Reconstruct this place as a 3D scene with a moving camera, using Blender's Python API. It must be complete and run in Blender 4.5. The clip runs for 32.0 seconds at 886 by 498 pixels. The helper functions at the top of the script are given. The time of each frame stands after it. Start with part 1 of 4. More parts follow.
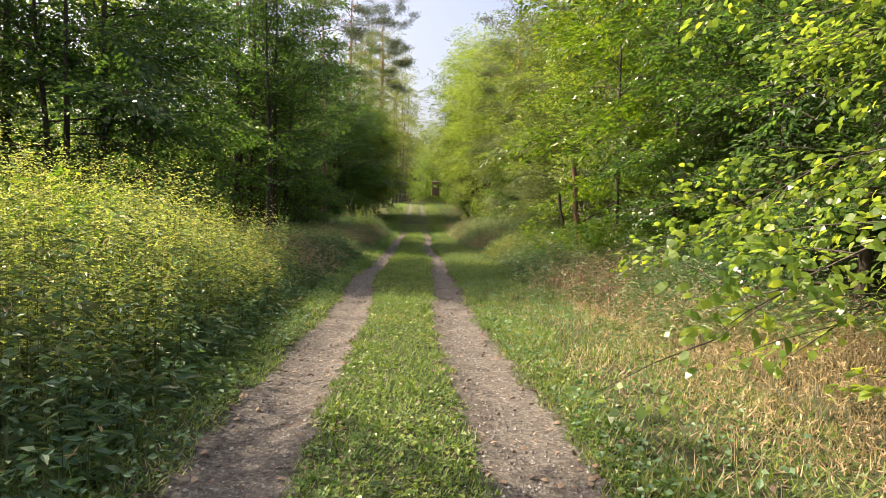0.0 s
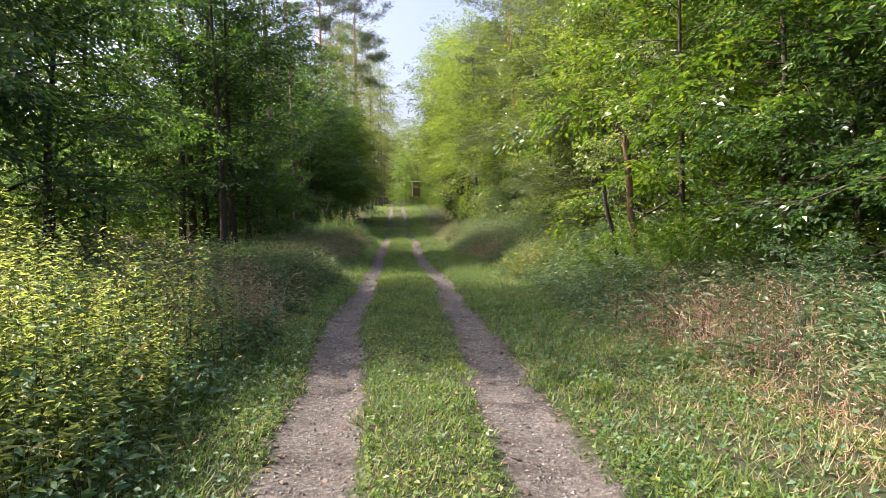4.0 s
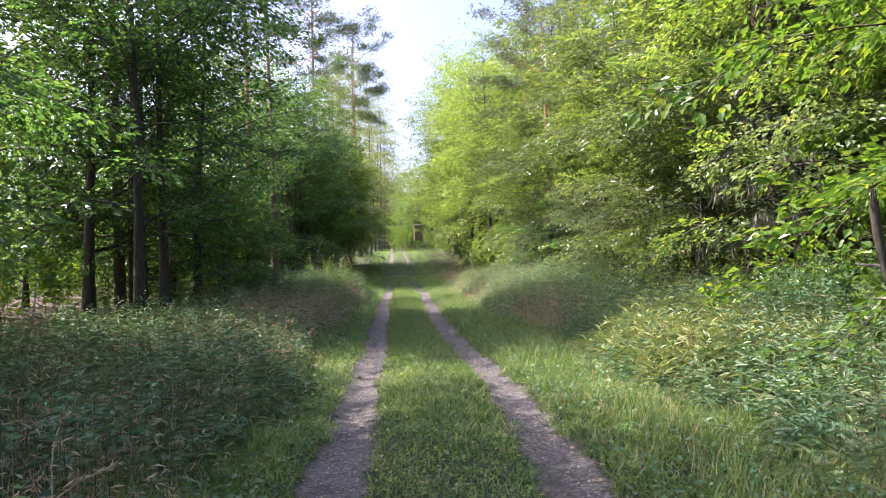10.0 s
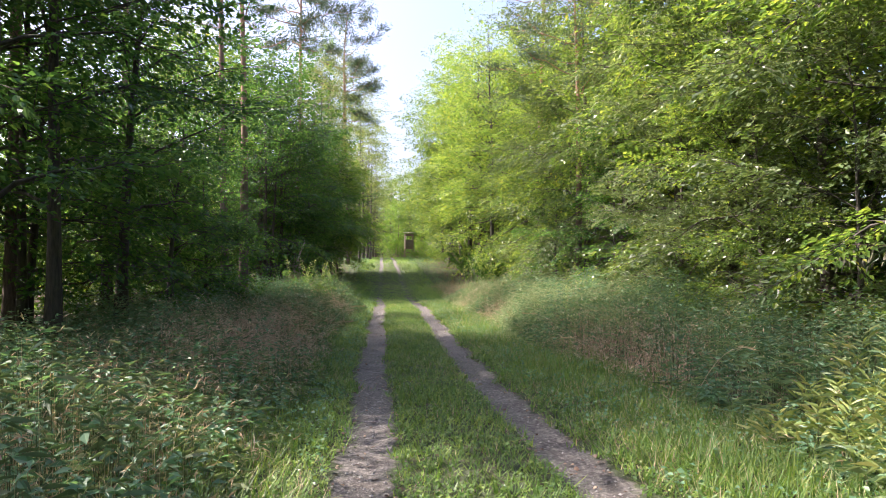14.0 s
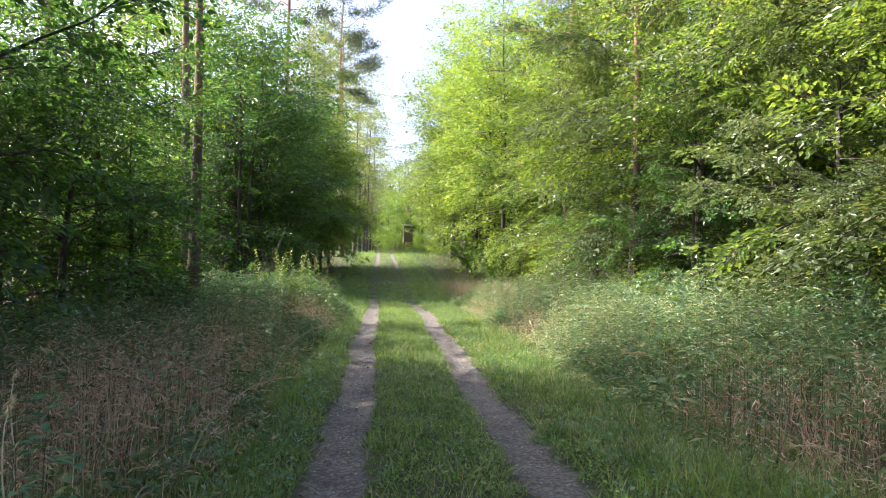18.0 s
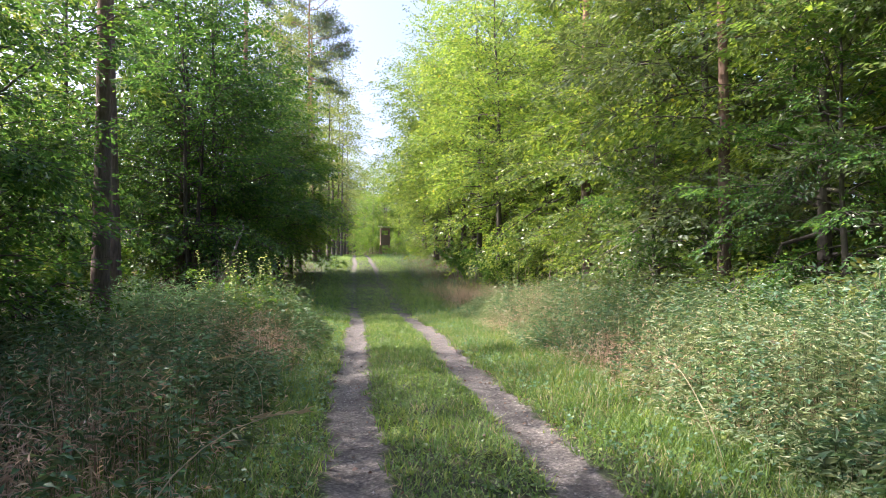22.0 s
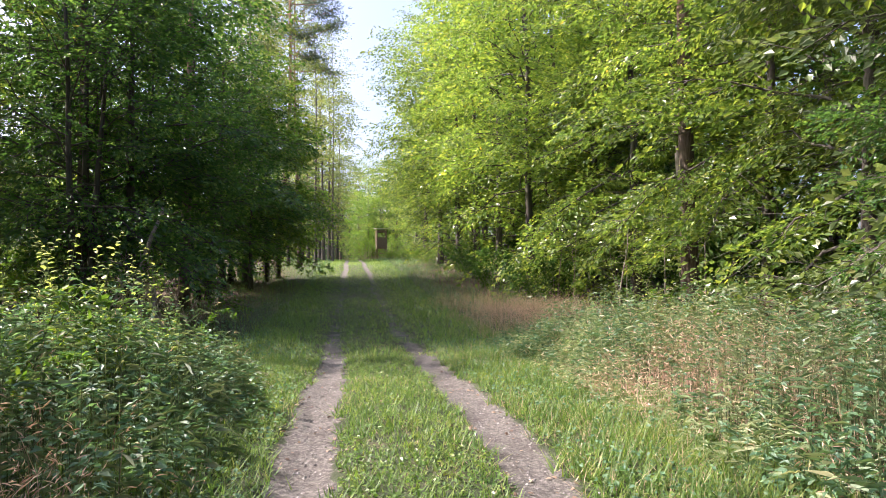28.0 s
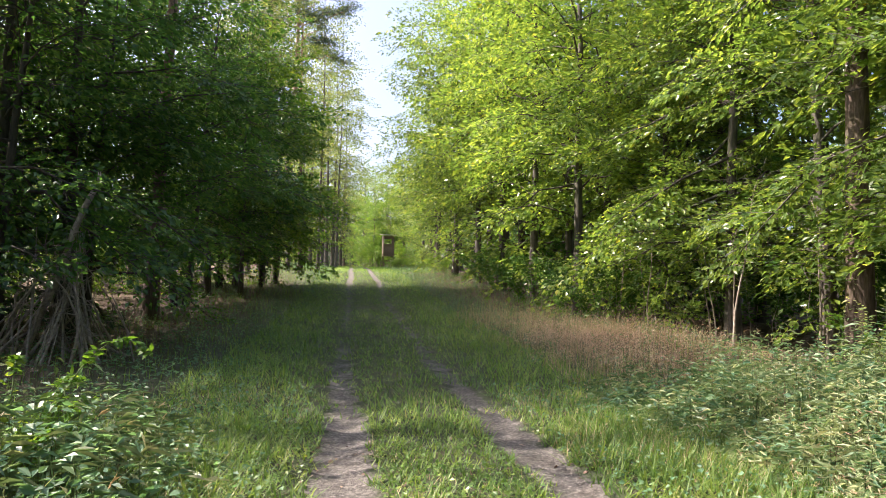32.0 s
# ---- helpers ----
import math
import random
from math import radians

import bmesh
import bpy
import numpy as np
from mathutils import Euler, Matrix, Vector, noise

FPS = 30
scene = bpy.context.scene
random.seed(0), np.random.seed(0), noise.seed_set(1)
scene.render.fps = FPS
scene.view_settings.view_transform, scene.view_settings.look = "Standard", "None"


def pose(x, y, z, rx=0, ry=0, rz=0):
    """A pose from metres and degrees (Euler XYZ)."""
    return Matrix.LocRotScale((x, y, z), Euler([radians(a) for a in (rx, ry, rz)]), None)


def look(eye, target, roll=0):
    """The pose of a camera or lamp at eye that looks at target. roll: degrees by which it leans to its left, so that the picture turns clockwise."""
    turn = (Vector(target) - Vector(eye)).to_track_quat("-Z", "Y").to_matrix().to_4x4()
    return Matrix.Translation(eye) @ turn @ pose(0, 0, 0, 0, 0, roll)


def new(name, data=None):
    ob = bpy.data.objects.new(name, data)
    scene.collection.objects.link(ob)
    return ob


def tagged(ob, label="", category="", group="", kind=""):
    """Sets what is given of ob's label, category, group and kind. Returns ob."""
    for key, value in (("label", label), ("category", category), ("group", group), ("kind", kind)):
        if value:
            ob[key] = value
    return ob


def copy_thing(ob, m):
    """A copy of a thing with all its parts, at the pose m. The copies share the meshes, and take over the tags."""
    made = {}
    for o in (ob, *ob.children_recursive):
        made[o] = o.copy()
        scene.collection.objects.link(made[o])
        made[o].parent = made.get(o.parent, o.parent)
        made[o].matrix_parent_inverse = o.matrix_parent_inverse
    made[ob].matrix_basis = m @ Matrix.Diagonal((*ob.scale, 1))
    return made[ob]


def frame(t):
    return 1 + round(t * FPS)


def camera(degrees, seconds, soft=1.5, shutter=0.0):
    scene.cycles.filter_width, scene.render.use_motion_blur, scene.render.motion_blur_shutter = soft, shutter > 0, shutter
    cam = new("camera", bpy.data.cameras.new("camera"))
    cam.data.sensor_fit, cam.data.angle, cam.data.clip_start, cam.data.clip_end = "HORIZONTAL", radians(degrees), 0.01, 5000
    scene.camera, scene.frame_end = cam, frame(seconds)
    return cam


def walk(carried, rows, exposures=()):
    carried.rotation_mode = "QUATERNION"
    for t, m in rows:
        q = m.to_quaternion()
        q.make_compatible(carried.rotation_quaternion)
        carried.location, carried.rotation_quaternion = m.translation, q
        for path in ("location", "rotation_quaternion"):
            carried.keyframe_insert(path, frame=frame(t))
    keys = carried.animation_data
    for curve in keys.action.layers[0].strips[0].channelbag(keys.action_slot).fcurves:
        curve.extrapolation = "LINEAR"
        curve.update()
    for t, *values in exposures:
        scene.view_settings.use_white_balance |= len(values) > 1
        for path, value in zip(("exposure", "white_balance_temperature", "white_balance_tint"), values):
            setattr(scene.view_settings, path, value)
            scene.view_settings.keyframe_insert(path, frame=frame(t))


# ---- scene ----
cam = camera(70.0, 32.0, soft=0.5)

PATH = [
    (0, (0.192, 2.001, 1.438), (0.277, 3.997, 1.335), 1.4),
    (0.5, (0.116, 2.616, 1.476), (0.195, 4.612, 1.379), 0.2),
    (1, (0.071, 3.228, 1.501), (0.164, 5.224, 1.424), 0.1),
    (1.5, (-0.05, 3.807, 1.493), (0.039, 5.804, 1.411), 0.5),
    (2, (-0.129, 4.397, 1.504), (-0.035, 6.393, 1.416), 0.1),
    (2.5, (-0.185, 5.027, 1.545), (-0.084, 7.023, 1.453), -0.5),
    (3, (-0.267, 5.641, 1.545), (-0.149, 7.635, 1.452), -1.1),
    (3.5, (-0.23, 6.273, 1.556), (-0.093, 8.265, 1.454), -1.1),
    (5.5, (-0.113, 8.434, 1.54), (0.042, 10.426, 1.459), -0.9),
    (6, (-0.101, 9.116, 1.553), (0.054, 11.109, 1.512), -1.0),
    (6.5, (-0.105, 9.769, 1.57), (0.05, 11.763, 1.564), -1.1),
    (7, (-0.145, 10.418, 1.538), (0.008, 12.413, 1.539), -1.1),
    (7.5, (-0.235, 11.054, 1.569), (-0.071, 13.047, 1.581), -0.8),
    (8, (-0.335, 11.689, 1.566), (-0.173, 13.682, 1.589), -0.6),
    (8.5, (-0.37, 12.35, 1.536), (-0.206, 14.344, 1.567), -0.5),
    (9, (-0.438, 13.019, 1.522), (-0.277, 15.012, 1.558), -0.8),
    (9.5, (-0.445, 13.642, 1.552), (-0.291, 15.636, 1.591), -1.6),
    (10, (-0.416, 14.262, 1.584), (-0.264, 16.256, 1.625), -1.4),
    (10.5, (-0.398, 14.923, 1.593), (-0.243, 16.917, 1.635), -1.4),
    (11, (-0.379, 15.616, 1.586), (-0.224, 17.609, 1.631), -1.0),
    (11.5, (-0.403, 16.3, 1.57), (-0.246, 18.293, 1.635), -0.6),
    (12, (-0.418, 16.914, 1.575), (-0.249, 18.906, 1.646), -0.6),
    (12.5, (-0.5, 17.525, 1.586), (-0.328, 19.516, 1.659), -0.2),
    (13, (-0.595, 18.17, 1.595), (-0.419, 20.161, 1.668), -0.3),
    (13.5, (-0.644, 18.713, 1.572), (-0.454, 20.703, 1.649), -0.5),
    (14, (-0.71, 19.376, 1.522), (-0.519, 21.365, 1.597), -0.0),
    (14.5, (-0.647, 20.103, 1.498), (-0.448, 22.092, 1.571), -0.1),
    (16.5, (-0.588, 22.885, 1.554), (-0.351, 24.869, 1.621), 2.3),
    (17, (-0.598, 23.642, 1.575), (-0.384, 25.63, 1.637), 2.0),
    (17.5, (-0.6, 24.3, 1.59), (-0.398, 26.289, 1.649), 2.3),
    (18, (-0.581, 24.922, 1.598), (-0.383, 26.911, 1.657), 1.2),
    (18.5, (-0.568, 25.614, 1.609), (-0.368, 27.603, 1.672), 0.6),
    (19, (-0.562, 26.25, 1.571), (-0.344, 28.236, 1.641), 0.6),
    (19.5, (-0.641, 26.996, 1.589), (-0.414, 28.982, 1.671), 2.0),
    (20, (-0.725, 27.591, 1.557), (-0.506, 29.577, 1.636), 1.6),
    (20.5, (-0.81, 28.203, 1.542), (-0.592, 30.19, 1.618), -0.0),
    (21, (-0.881, 28.855, 1.561), (-0.656, 30.841, 1.638), -0.4),
    (21.5, (-0.894, 29.508, 1.542), (-0.649, 31.491, 1.62), -0.7),
    (22, (-0.86, 30.168, 1.536), (-0.581, 32.147, 1.607), -0.2),
    (22.5, (-0.835, 30.795, 1.518), (-0.547, 32.773, 1.586), 0.2),
    (23, (-0.772, 31.463, 1.533), (-0.473, 33.439, 1.599), -0.3),
    (23.5, (-0.8, 32.133, 1.558), (-0.501, 34.109, 1.618), 0.0),
    (24, (-0.769, 32.755, 1.558), (-0.459, 34.73, 1.619), -1.0),
    (24.5, (-0.769, 33.487, 1.581), (-0.453, 35.461, 1.645), -1.6),
    (26.5, (-0.397, 36.617, 1.508), (-0.082, 38.591, 1.592), 0.8),
    (27, (-0.412, 37.339, 1.536), (-0.098, 39.312, 1.633), 0.6),
    (27.5, (-0.446, 37.921, 1.503), (-0.151, 39.897, 1.595), 0.2),
    (28, (-0.439, 38.563, 1.516), (-0.149, 40.539, 1.606), -0.7),
    (28.5, (-0.463, 39.136, 1.516), (-0.156, 41.11, 1.612), -0.6),
    (29, (-0.523, 39.771, 1.549), (-0.2, 41.742, 1.653), 0.4),
    (29.5, (-0.583, 40.436, 1.514), (-0.262, 42.407, 1.622), 1.4),
    (30, (-0.63, 41.109, 1.517), (-0.308, 43.08, 1.625), 1.1),
    (30.5, (-0.621, 41.749, 1.508), (-0.298, 43.72, 1.615), 1.0),
    (31, (-0.635, 42.413, 1.514), (-0.322, 44.386, 1.62), 1.3),
    (31.5, (-0.706, 43.005, 1.528), (-0.401, 44.979, 1.638), 1.0),
    (32, (-0.734, 43.533, 1.469), (-0.451, 45.509, 1.595), 1.1),
]
EXPOSURES = [(0, 1.12, 7250, 19), (1, 0.93, 7050, 20), (2, 1.18, 6750, 19), (3, 1.2, 6550, 21), (6, 1.24, 5850, 30), (9, 1.65, 5750, 31), (13, 1.54, 5950, 26), (17, 1.86, 6000, 22), (19, 1.64, 5900, 19), (23, 1.55, 5850, 26), (27, 1.36, 6000, 24), (28, 1.52, 5950, 27), (30, 1.85, 5800, 28), (31, 1.75, 6050, 25), (32, 1.52, 6150, 23)]
walk(cam, [(t, look(eye, target, roll)) for t, eye, target, roll in PATH], EXPOSURES)

# ---- world, sun ----
SUN_EL, SUN_AZ = 45.0, 284.0          # degrees; azimuth clockwise from +y
world = bpy.data.worlds.new("world")
scene.world = world
world.use_nodes = True
wn = world.node_tree
sky = wn.nodes.new("ShaderNodeTexSky")
sky.sky_type = "NISHITA"
sky.sun_disc = False
sky.sun_elevation, sky.sun_rotation = radians(SUN_EL), radians(SUN_AZ)
sky.air_density, sky.dust_density, sky.ozone_density = 1.0, 6.0, 1.0
wn.links.new(sky.outputs[0], wn.nodes["Background"].inputs[0])
wn.nodes["Background"].inputs[1].default_value = 0.15
sun = new("sun", bpy.data.lights.new("sun", "SUN"))
sun.data.energy, sun.data.angle, sun.data.color = 5.0, radians(0.53), (1.0, 0.89, 0.68)
sd = Vector((math.sin(radians(SUN_AZ)) * math.cos(radians(SUN_EL)), math.cos(radians(SUN_AZ)) * math.cos(radians(SUN_EL)), math.sin(radians(SUN_EL))))
sun.matrix_world = look(sd * 80, (0, 0, 0))

# ---- materials ----


def nodes_of(name):
    m = bpy.data.materials.new(name)
    m.use_nodes = True
    nt = m.node_tree
    return m, nt, nt.nodes["Principled BSDF"]


def add(nt, kind, **sets):
    n = nt.nodes.new("ShaderNode" + kind)
    for k, v in sets.items():
        n.inputs[k].default_value = v
    return n


def ramp(nt, stops):
    r = nt.nodes.new("ShaderNodeValToRGB")
    while len(r.color_ramp.elements) < len(stops):
        r.color_ramp.elements.new(0.5)
    for e, (p, c) in zip(r.color_ramp.elements, stops):
        e.position, e.color = p, (*c, 1)
    return r


def leaf_material(name, stops, glow, share=0.4, rough=0.36):
    """A leaf: its colour varies leaf by leaf and in drifts, part of the light passes through it."""
    m, nt, p = nodes_of(name)
    L = nt.links
    geo = nt.nodes.new("ShaderNodeNewGeometry")
    info = nt.nodes.new("ShaderNodeObjectInfo")
    noi = add(nt, "TexNoise", Scale=1.5, Detail=3.0)
    L.new(geo.outputs["Position"], noi.inputs["Vector"])
    r = ramp(nt, stops)
    mix = nt.nodes.new("ShaderNodeMath")
    mix.operation = "MULTIPLY_ADD"
    mix.inputs[1].default_value = 0.62
    L.new(geo.outputs["Random Per Island"], mix.inputs[0])
    sub = nt.nodes.new("ShaderNodeMath")
    sub.operation = "MULTIPLY_ADD"
    sub.inputs[1].default_value, sub.inputs[2].default_value = 0.7, -0.16
    L.new(noi.outputs[0], sub.inputs[0])
    L.new(sub.outputs[0], mix.inputs[2])
    L.new(mix.outputs[0], r.inputs[0])
    hsv = nt.nodes.new("ShaderNodeHueSaturation")
    mv = add(nt, "MapRange")
    mv.inputs[3].default_value, mv.inputs[4].default_value = 0.8, 1.25
    L.new(info.outputs["Random"], mv.inputs[0])
    L.new(mv.outputs[0], hsv.inputs["Value"])
    L.new(r.outputs[0], hsv.inputs["Color"])
    L.new(hsv.outputs[0], p.inputs["Base Color"])
    p.inputs["Roughness"].default_value = rough
    p.inputs["Specular IOR Level"].default_value = 0.5
    tr = nt.nodes.new("ShaderNodeBsdfTranslucent")
    gl = nt.nodes.new("ShaderNodeMix")
    gl.data_type, gl.blend_type = "RGBA", "MULTIPLY"
    gl.inputs[0].default_value = 1.0
    gl.inputs[7].default_value = (*glow, 1)
    L.new(hsv.outputs[0], gl.inputs[6])
    L.new(gl.outputs[2], tr.inputs[0])
    ms = nt.nodes.new("ShaderNodeMixShader")
    ms.inputs[0].default_value = share
    L.new(p.outputs[0], ms.inputs[1])
    L.new(tr.outputs[0], ms.inputs[2])
    L.new(ms.outputs[0], nt.nodes["Material Output"].inputs[0])
    return m


def bark_material(name, dark, light, upper=None, rise=(6.0, 14.0)):
    m, nt, p = nodes_of(name)
    L = nt.links
    co = nt.nodes.new("ShaderNodeTexCoord")
    mp = nt.nodes.new("ShaderNodeMapping")
    mp.inputs["Scale"].default_value = (9, 9, 1.6)
    L.new(co.outputs["Object"], mp.inputs[0])
    no = add(nt, "TexNoise", Scale=2.2, Detail=8.0, Roughness=0.65)
    L.new(mp.outputs[0], no.inputs["Vector"])
    big = add(nt, "TexNoise", Scale=0.8, Detail=2.0)
    L.new(co.outputs["Object"], big.inputs["Vector"])
    r = ramp(nt, [(0.3, dark), (0.7, light)])
    L.new(no.outputs[0], r.inputs[0])
    out = r.outputs[0]
    moss = nt.nodes.new("ShaderNodeMix")
    moss.data_type = "RGBA"
    mr = ramp(nt, [(0.5, (0, 0, 0)), (0.72, (0.55, 0.55, 0.55))])
    L.new(big.outputs[0], mr.inputs[0])
    L.new(mr.outputs[0], moss.inputs[0])
    L.new(out, moss.inputs[6])
    moss.inputs[7].default_value = (0.06, 0.075, 0.035, 1)
    out = moss.outputs[2]
    if upper:
        sep = nt.nodes.new("ShaderNodeSeparateXYZ")
        L.new(co.outputs["Object"], sep.inputs[0])
        mr2 = add(nt, "MapRange")
        mr2.inputs[1].default_value, mr2.inputs[2].default_value = rise
        L.new(sep.outputs[2], mr2.inputs[0])
        up = nt.nodes.new("ShaderNodeMix")
        up.data_type = "RGBA"
        up.inputs[7].default_value = (*upper, 1)
        L.new(mr2.outputs[0], up.inputs[0])
        L.new(out, up.inputs[6])
        out = up.outputs[2]
    L.new(out, p.inputs["Base Color"])
    p.inputs["Roughness"].default_value = 0.9
    bp = add(nt, "Bump", Strength=0.8, Distance=0.02)
    L.new(no.outputs[0], bp.inputs["Height"])
    L.new(bp.outputs[0], p.inputs["Normal"])
    return m


def plain_material(name, stops, scale=30.0, rough=0.85, bump=0.4, island=False):
    m, nt, p = nodes_of(name)
    L = nt.links
    co = nt.nodes.new("ShaderNodeTexCoord")
    no = add(nt, "TexNoise", Scale=scale, Detail=6.0, Roughness=0.6)
    L.new(co.outputs["Object"], no.inputs["Vector"])
    r = ramp(nt, stops)
    if island:
        geo = nt.nodes.new("ShaderNodeNewGeometry")
        L.new(geo.outputs["Random Per Island"], r.inputs[0])
    else:
        L.new(no.outputs[0], r.inputs[0])
    L.new(r.outputs[0], p.inputs["Base Color"])
    p.inputs["Roughness"].default_value = rough
    bp = add(nt, "Bump", Strength=bump, Distance=0.01)
    L.new(no.outputs[0], bp.inputs["Height"])
    L.new(bp.outputs[0], p.inputs["Normal"])
    return m


BEECH = leaf_material("beech_leaf", [(0.0, (0.036, 0.08, 0.02)), (0.5, (0.09, 0.158, 0.03)), (0.85, (0.18, 0.245, 0.04)), (1.0, (0.4, 0.3, 0.04))], (2.35, 2.1, 1.2), 0.48, 0.28)
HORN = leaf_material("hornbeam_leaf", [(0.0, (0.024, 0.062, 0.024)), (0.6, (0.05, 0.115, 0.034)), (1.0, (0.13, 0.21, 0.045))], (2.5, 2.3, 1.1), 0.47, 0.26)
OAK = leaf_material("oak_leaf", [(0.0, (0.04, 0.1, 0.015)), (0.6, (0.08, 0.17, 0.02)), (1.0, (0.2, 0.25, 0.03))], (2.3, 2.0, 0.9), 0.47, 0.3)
SALLOW = leaf_material("sallow_leaf", [(0.0, (0.06, 0.1, 0.04)), (0.5, (0.11, 0.165, 0.065)), (0.85, (0.18, 0.23, 0.09)), (1.0, (0.34, 0.3, 0.06))], (1.9, 1.8, 1.0), 0.38)
BIRCH = leaf_material("birch_leaf", [(0.0, (0.08, 0.13, 0.04)), (0.6, (0.14, 0.2, 0.06)), (1.0, (0.26, 0.26, 0.07))], (2.0, 1.8, 1.0), 0.42)
PINE_N = leaf_material("pine_needle", [(0.0, (0.05, 0.085, 0.05)), (1.0, (0.11, 0.155, 0.08))], (1.5, 1.5, 1.0), 0.25, 0.5)
SPRUCE_N = leaf_material("spruce_needle", [(0.0, (0.018, 0.04, 0.02)), (1.0, (0.045, 0.08, 0.035))], (1.5, 1.5, 1.0), 0.2, 0.5)
NETTLE = leaf_material("nettle_leaf", [(0.0, (0.045, 0.1, 0.06)), (0.55, (0.085, 0.17, 0.092)), (0.88, (0.145, 0.23, 0.115)), (1.0, (0.26, 0.26, 0.13))], (1.9, 1.9, 1.0), 0.34, 0.48)
HERB = leaf_material("pale_herb_leaf", [(0.0, (0.12, 0.17, 0.05)), (0.5, (0.22, 0.28, 0.085)), (1.0, (0.42, 0.41, 0.18))], (1.9, 1.9, 1.0), 0.45)
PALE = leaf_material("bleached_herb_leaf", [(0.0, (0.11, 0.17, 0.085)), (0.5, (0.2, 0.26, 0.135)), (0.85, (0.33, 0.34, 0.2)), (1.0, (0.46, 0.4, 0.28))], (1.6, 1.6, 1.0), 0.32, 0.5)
GRASS = leaf_material("grass_blade", [(0.0, (0.045, 0.115, 0.026)), (0.5, (0.12, 0.215, 0.046)), (0.85, (0.23, 0.3, 0.07)), (1.0, (0.42, 0.36, 0.16))], (1.8, 1.8, 0.9), 0.38, 0.5)
REED = leaf_material("tall_grass_blade", [(0.0, (0.05, 0.105, 0.05)), (0.45, (0.105, 0.17, 0.078)), (0.8, (0.21, 0.245, 0.13)), (1.0, (0.44, 0.4, 0.26))], (1.7, 1.7, 1.0), 0.32, 0.5)
YELLOW = leaf_material("yellow_grass_blade", [(0.0, (0.12, 0.2, 0.05)), (0.5, (0.23, 0.29, 0.085)), (1.0, (0.42, 0.41, 0.18))], (1.7, 1.6, 1.0), 0.35, 0.5)
STRAW = leaf_material("dry_grass_blade", [(0.0, (0.24, 0.17, 0.1)), (0.5, (0.38, 0.3, 0.18)), (1.0, (0.55, 0.48, 0.31))], (1.4, 1.3, 1.0), 0.25, 0.6)
RUST = leaf_material("rusty_weed", [(0.0, (0.17, 0.1, 0.07)), (0.4, (0.37, 0.25, 0.18)), (0.75, (0.53, 0.41, 0.31)), (1.0, (0.64, 0.56, 0.46))], (1.3, 1.2, 1.0), 0.25, 0.65)
LITTER = leaf_material("fallen_leaf", [(0.0, (0.06, 0.04, 0.03)), (0.5, (0.17, 0.11, 0.075)), (0.92, (0.32, 0.25, 0.17)), (1.0, (0.45, 0.36, 0.14))], (1.2, 1.0, 1.0), 0.12, 0.6)
CLOVER = leaf_material("clover_leaf", [(0.0, (0.05, 0.12, 0.03)), (0.5, (0.12, 0.22, 0.046)), (0.85, (0.24, 0.31, 0.06)), (1.0, (0.42, 0.36, 0.1))], (1.8, 1.8, 0.9), 0.35)
LICHEN = leaf_material("lichen", [(0.0, (0.1, 0.1, 0.075)), (1.0, (0.22, 0.21, 0.15))], (1.2, 1.2, 1.0), 0.25, 0.8)
BARK = bark_material("beech_bark", (0.035, 0.03, 0.026), (0.12, 0.105, 0.09))
DARKBARK = bark_material("oak_bark", (0.02, 0.017, 0.014), (0.08, 0.065, 0.05))
PINEBARK = bark_material("pine_bark", (0.045, 0.03, 0.024), (0.15, 0.11, 0.085), (0.27, 0.165, 0.1))
REDBARK = bark_material("rotten_bark", (0.07, 0.04, 0.028), (0.26, 0.15, 0.1))
BIRCHBARK = bark_material("birch_bark", (0.045, 0.04, 0.033), (0.15, 0.135, 0.11))
DEADWOOD = plain_material("dead_wood", [(0.3, (0.12, 0.095, 0.075)), (0.7, (0.34, 0.29, 0.24))], 14)
STEM = plain_material("weed_stem", [(0.0, (0.05, 0.085, 0.03)), (0.6, (0.1, 0.13, 0.05)), (1.0, (0.15, 0.13, 0.07))], 20, island=True)
BOARD = plain_material("weathered_board", [(0.3, (0.1, 0.075, 0.05)), (0.7, (0.24, 0.18, 0.12))], 9)
FELT = plain_material("roof_felt", [(0.3, (0.24, 0.22, 0.18)), (0.7, (0.42, 0.4, 0.35))], 12)
DRYSTEM = plain_material("dry_stem", [(0.3, (0.34, 0.28, 0.17)), (0.7, (0.52, 0.45, 0.3))], 25, 0.7, 0.2)
STONE = plain_material("gravel_stone", [(0.0, (0.08, 0.075, 0.072)), (0.6, (0.17, 0.16, 0.155)), (1.0, (0.32, 0.31, 0.29))], 40, 0.8, 0.5, True)

# ground: gravelly ruts, soil under the grass, leaf litter under the trees
GROUND, nt, p = nodes_of("forest_ground")
L = nt.links
co = nt.nodes.new("ShaderNodeTexCoord")
att = nt.nodes.new("ShaderNodeAttribute")
att.attribute_name = "rut"
wood = nt.nodes.new("ShaderNodeAttribute")
wood.attribute_name = "wood"
n1 = add(nt, "TexNoise", Scale=1.3, Detail=5.0, Roughness=0.6)
n2 = add(nt, "TexNoise", Scale=28.0, Detail=8.0, Roughness=0.7)
vor = add(nt, "TexVoronoi", Scale=38.0)
n3 = add(nt, "TexNoise", Scale=4.0, Detail=7.0, Roughness=0.72)
for n in (n1, n2, n3, vor):
    L.new(co.outputs["Object"], n.inputs["Vector"])
gravel = ramp(nt, [(0.28, (0.038, 0.037, 0.035)), (0.5, (0.116, 0.112, 0.106)), (0.74, (0.28, 0.272, 0.256))])
L.new(n2.outputs[0], gravel.inputs[0])
peb = nt.nodes.new("ShaderNodeMix")
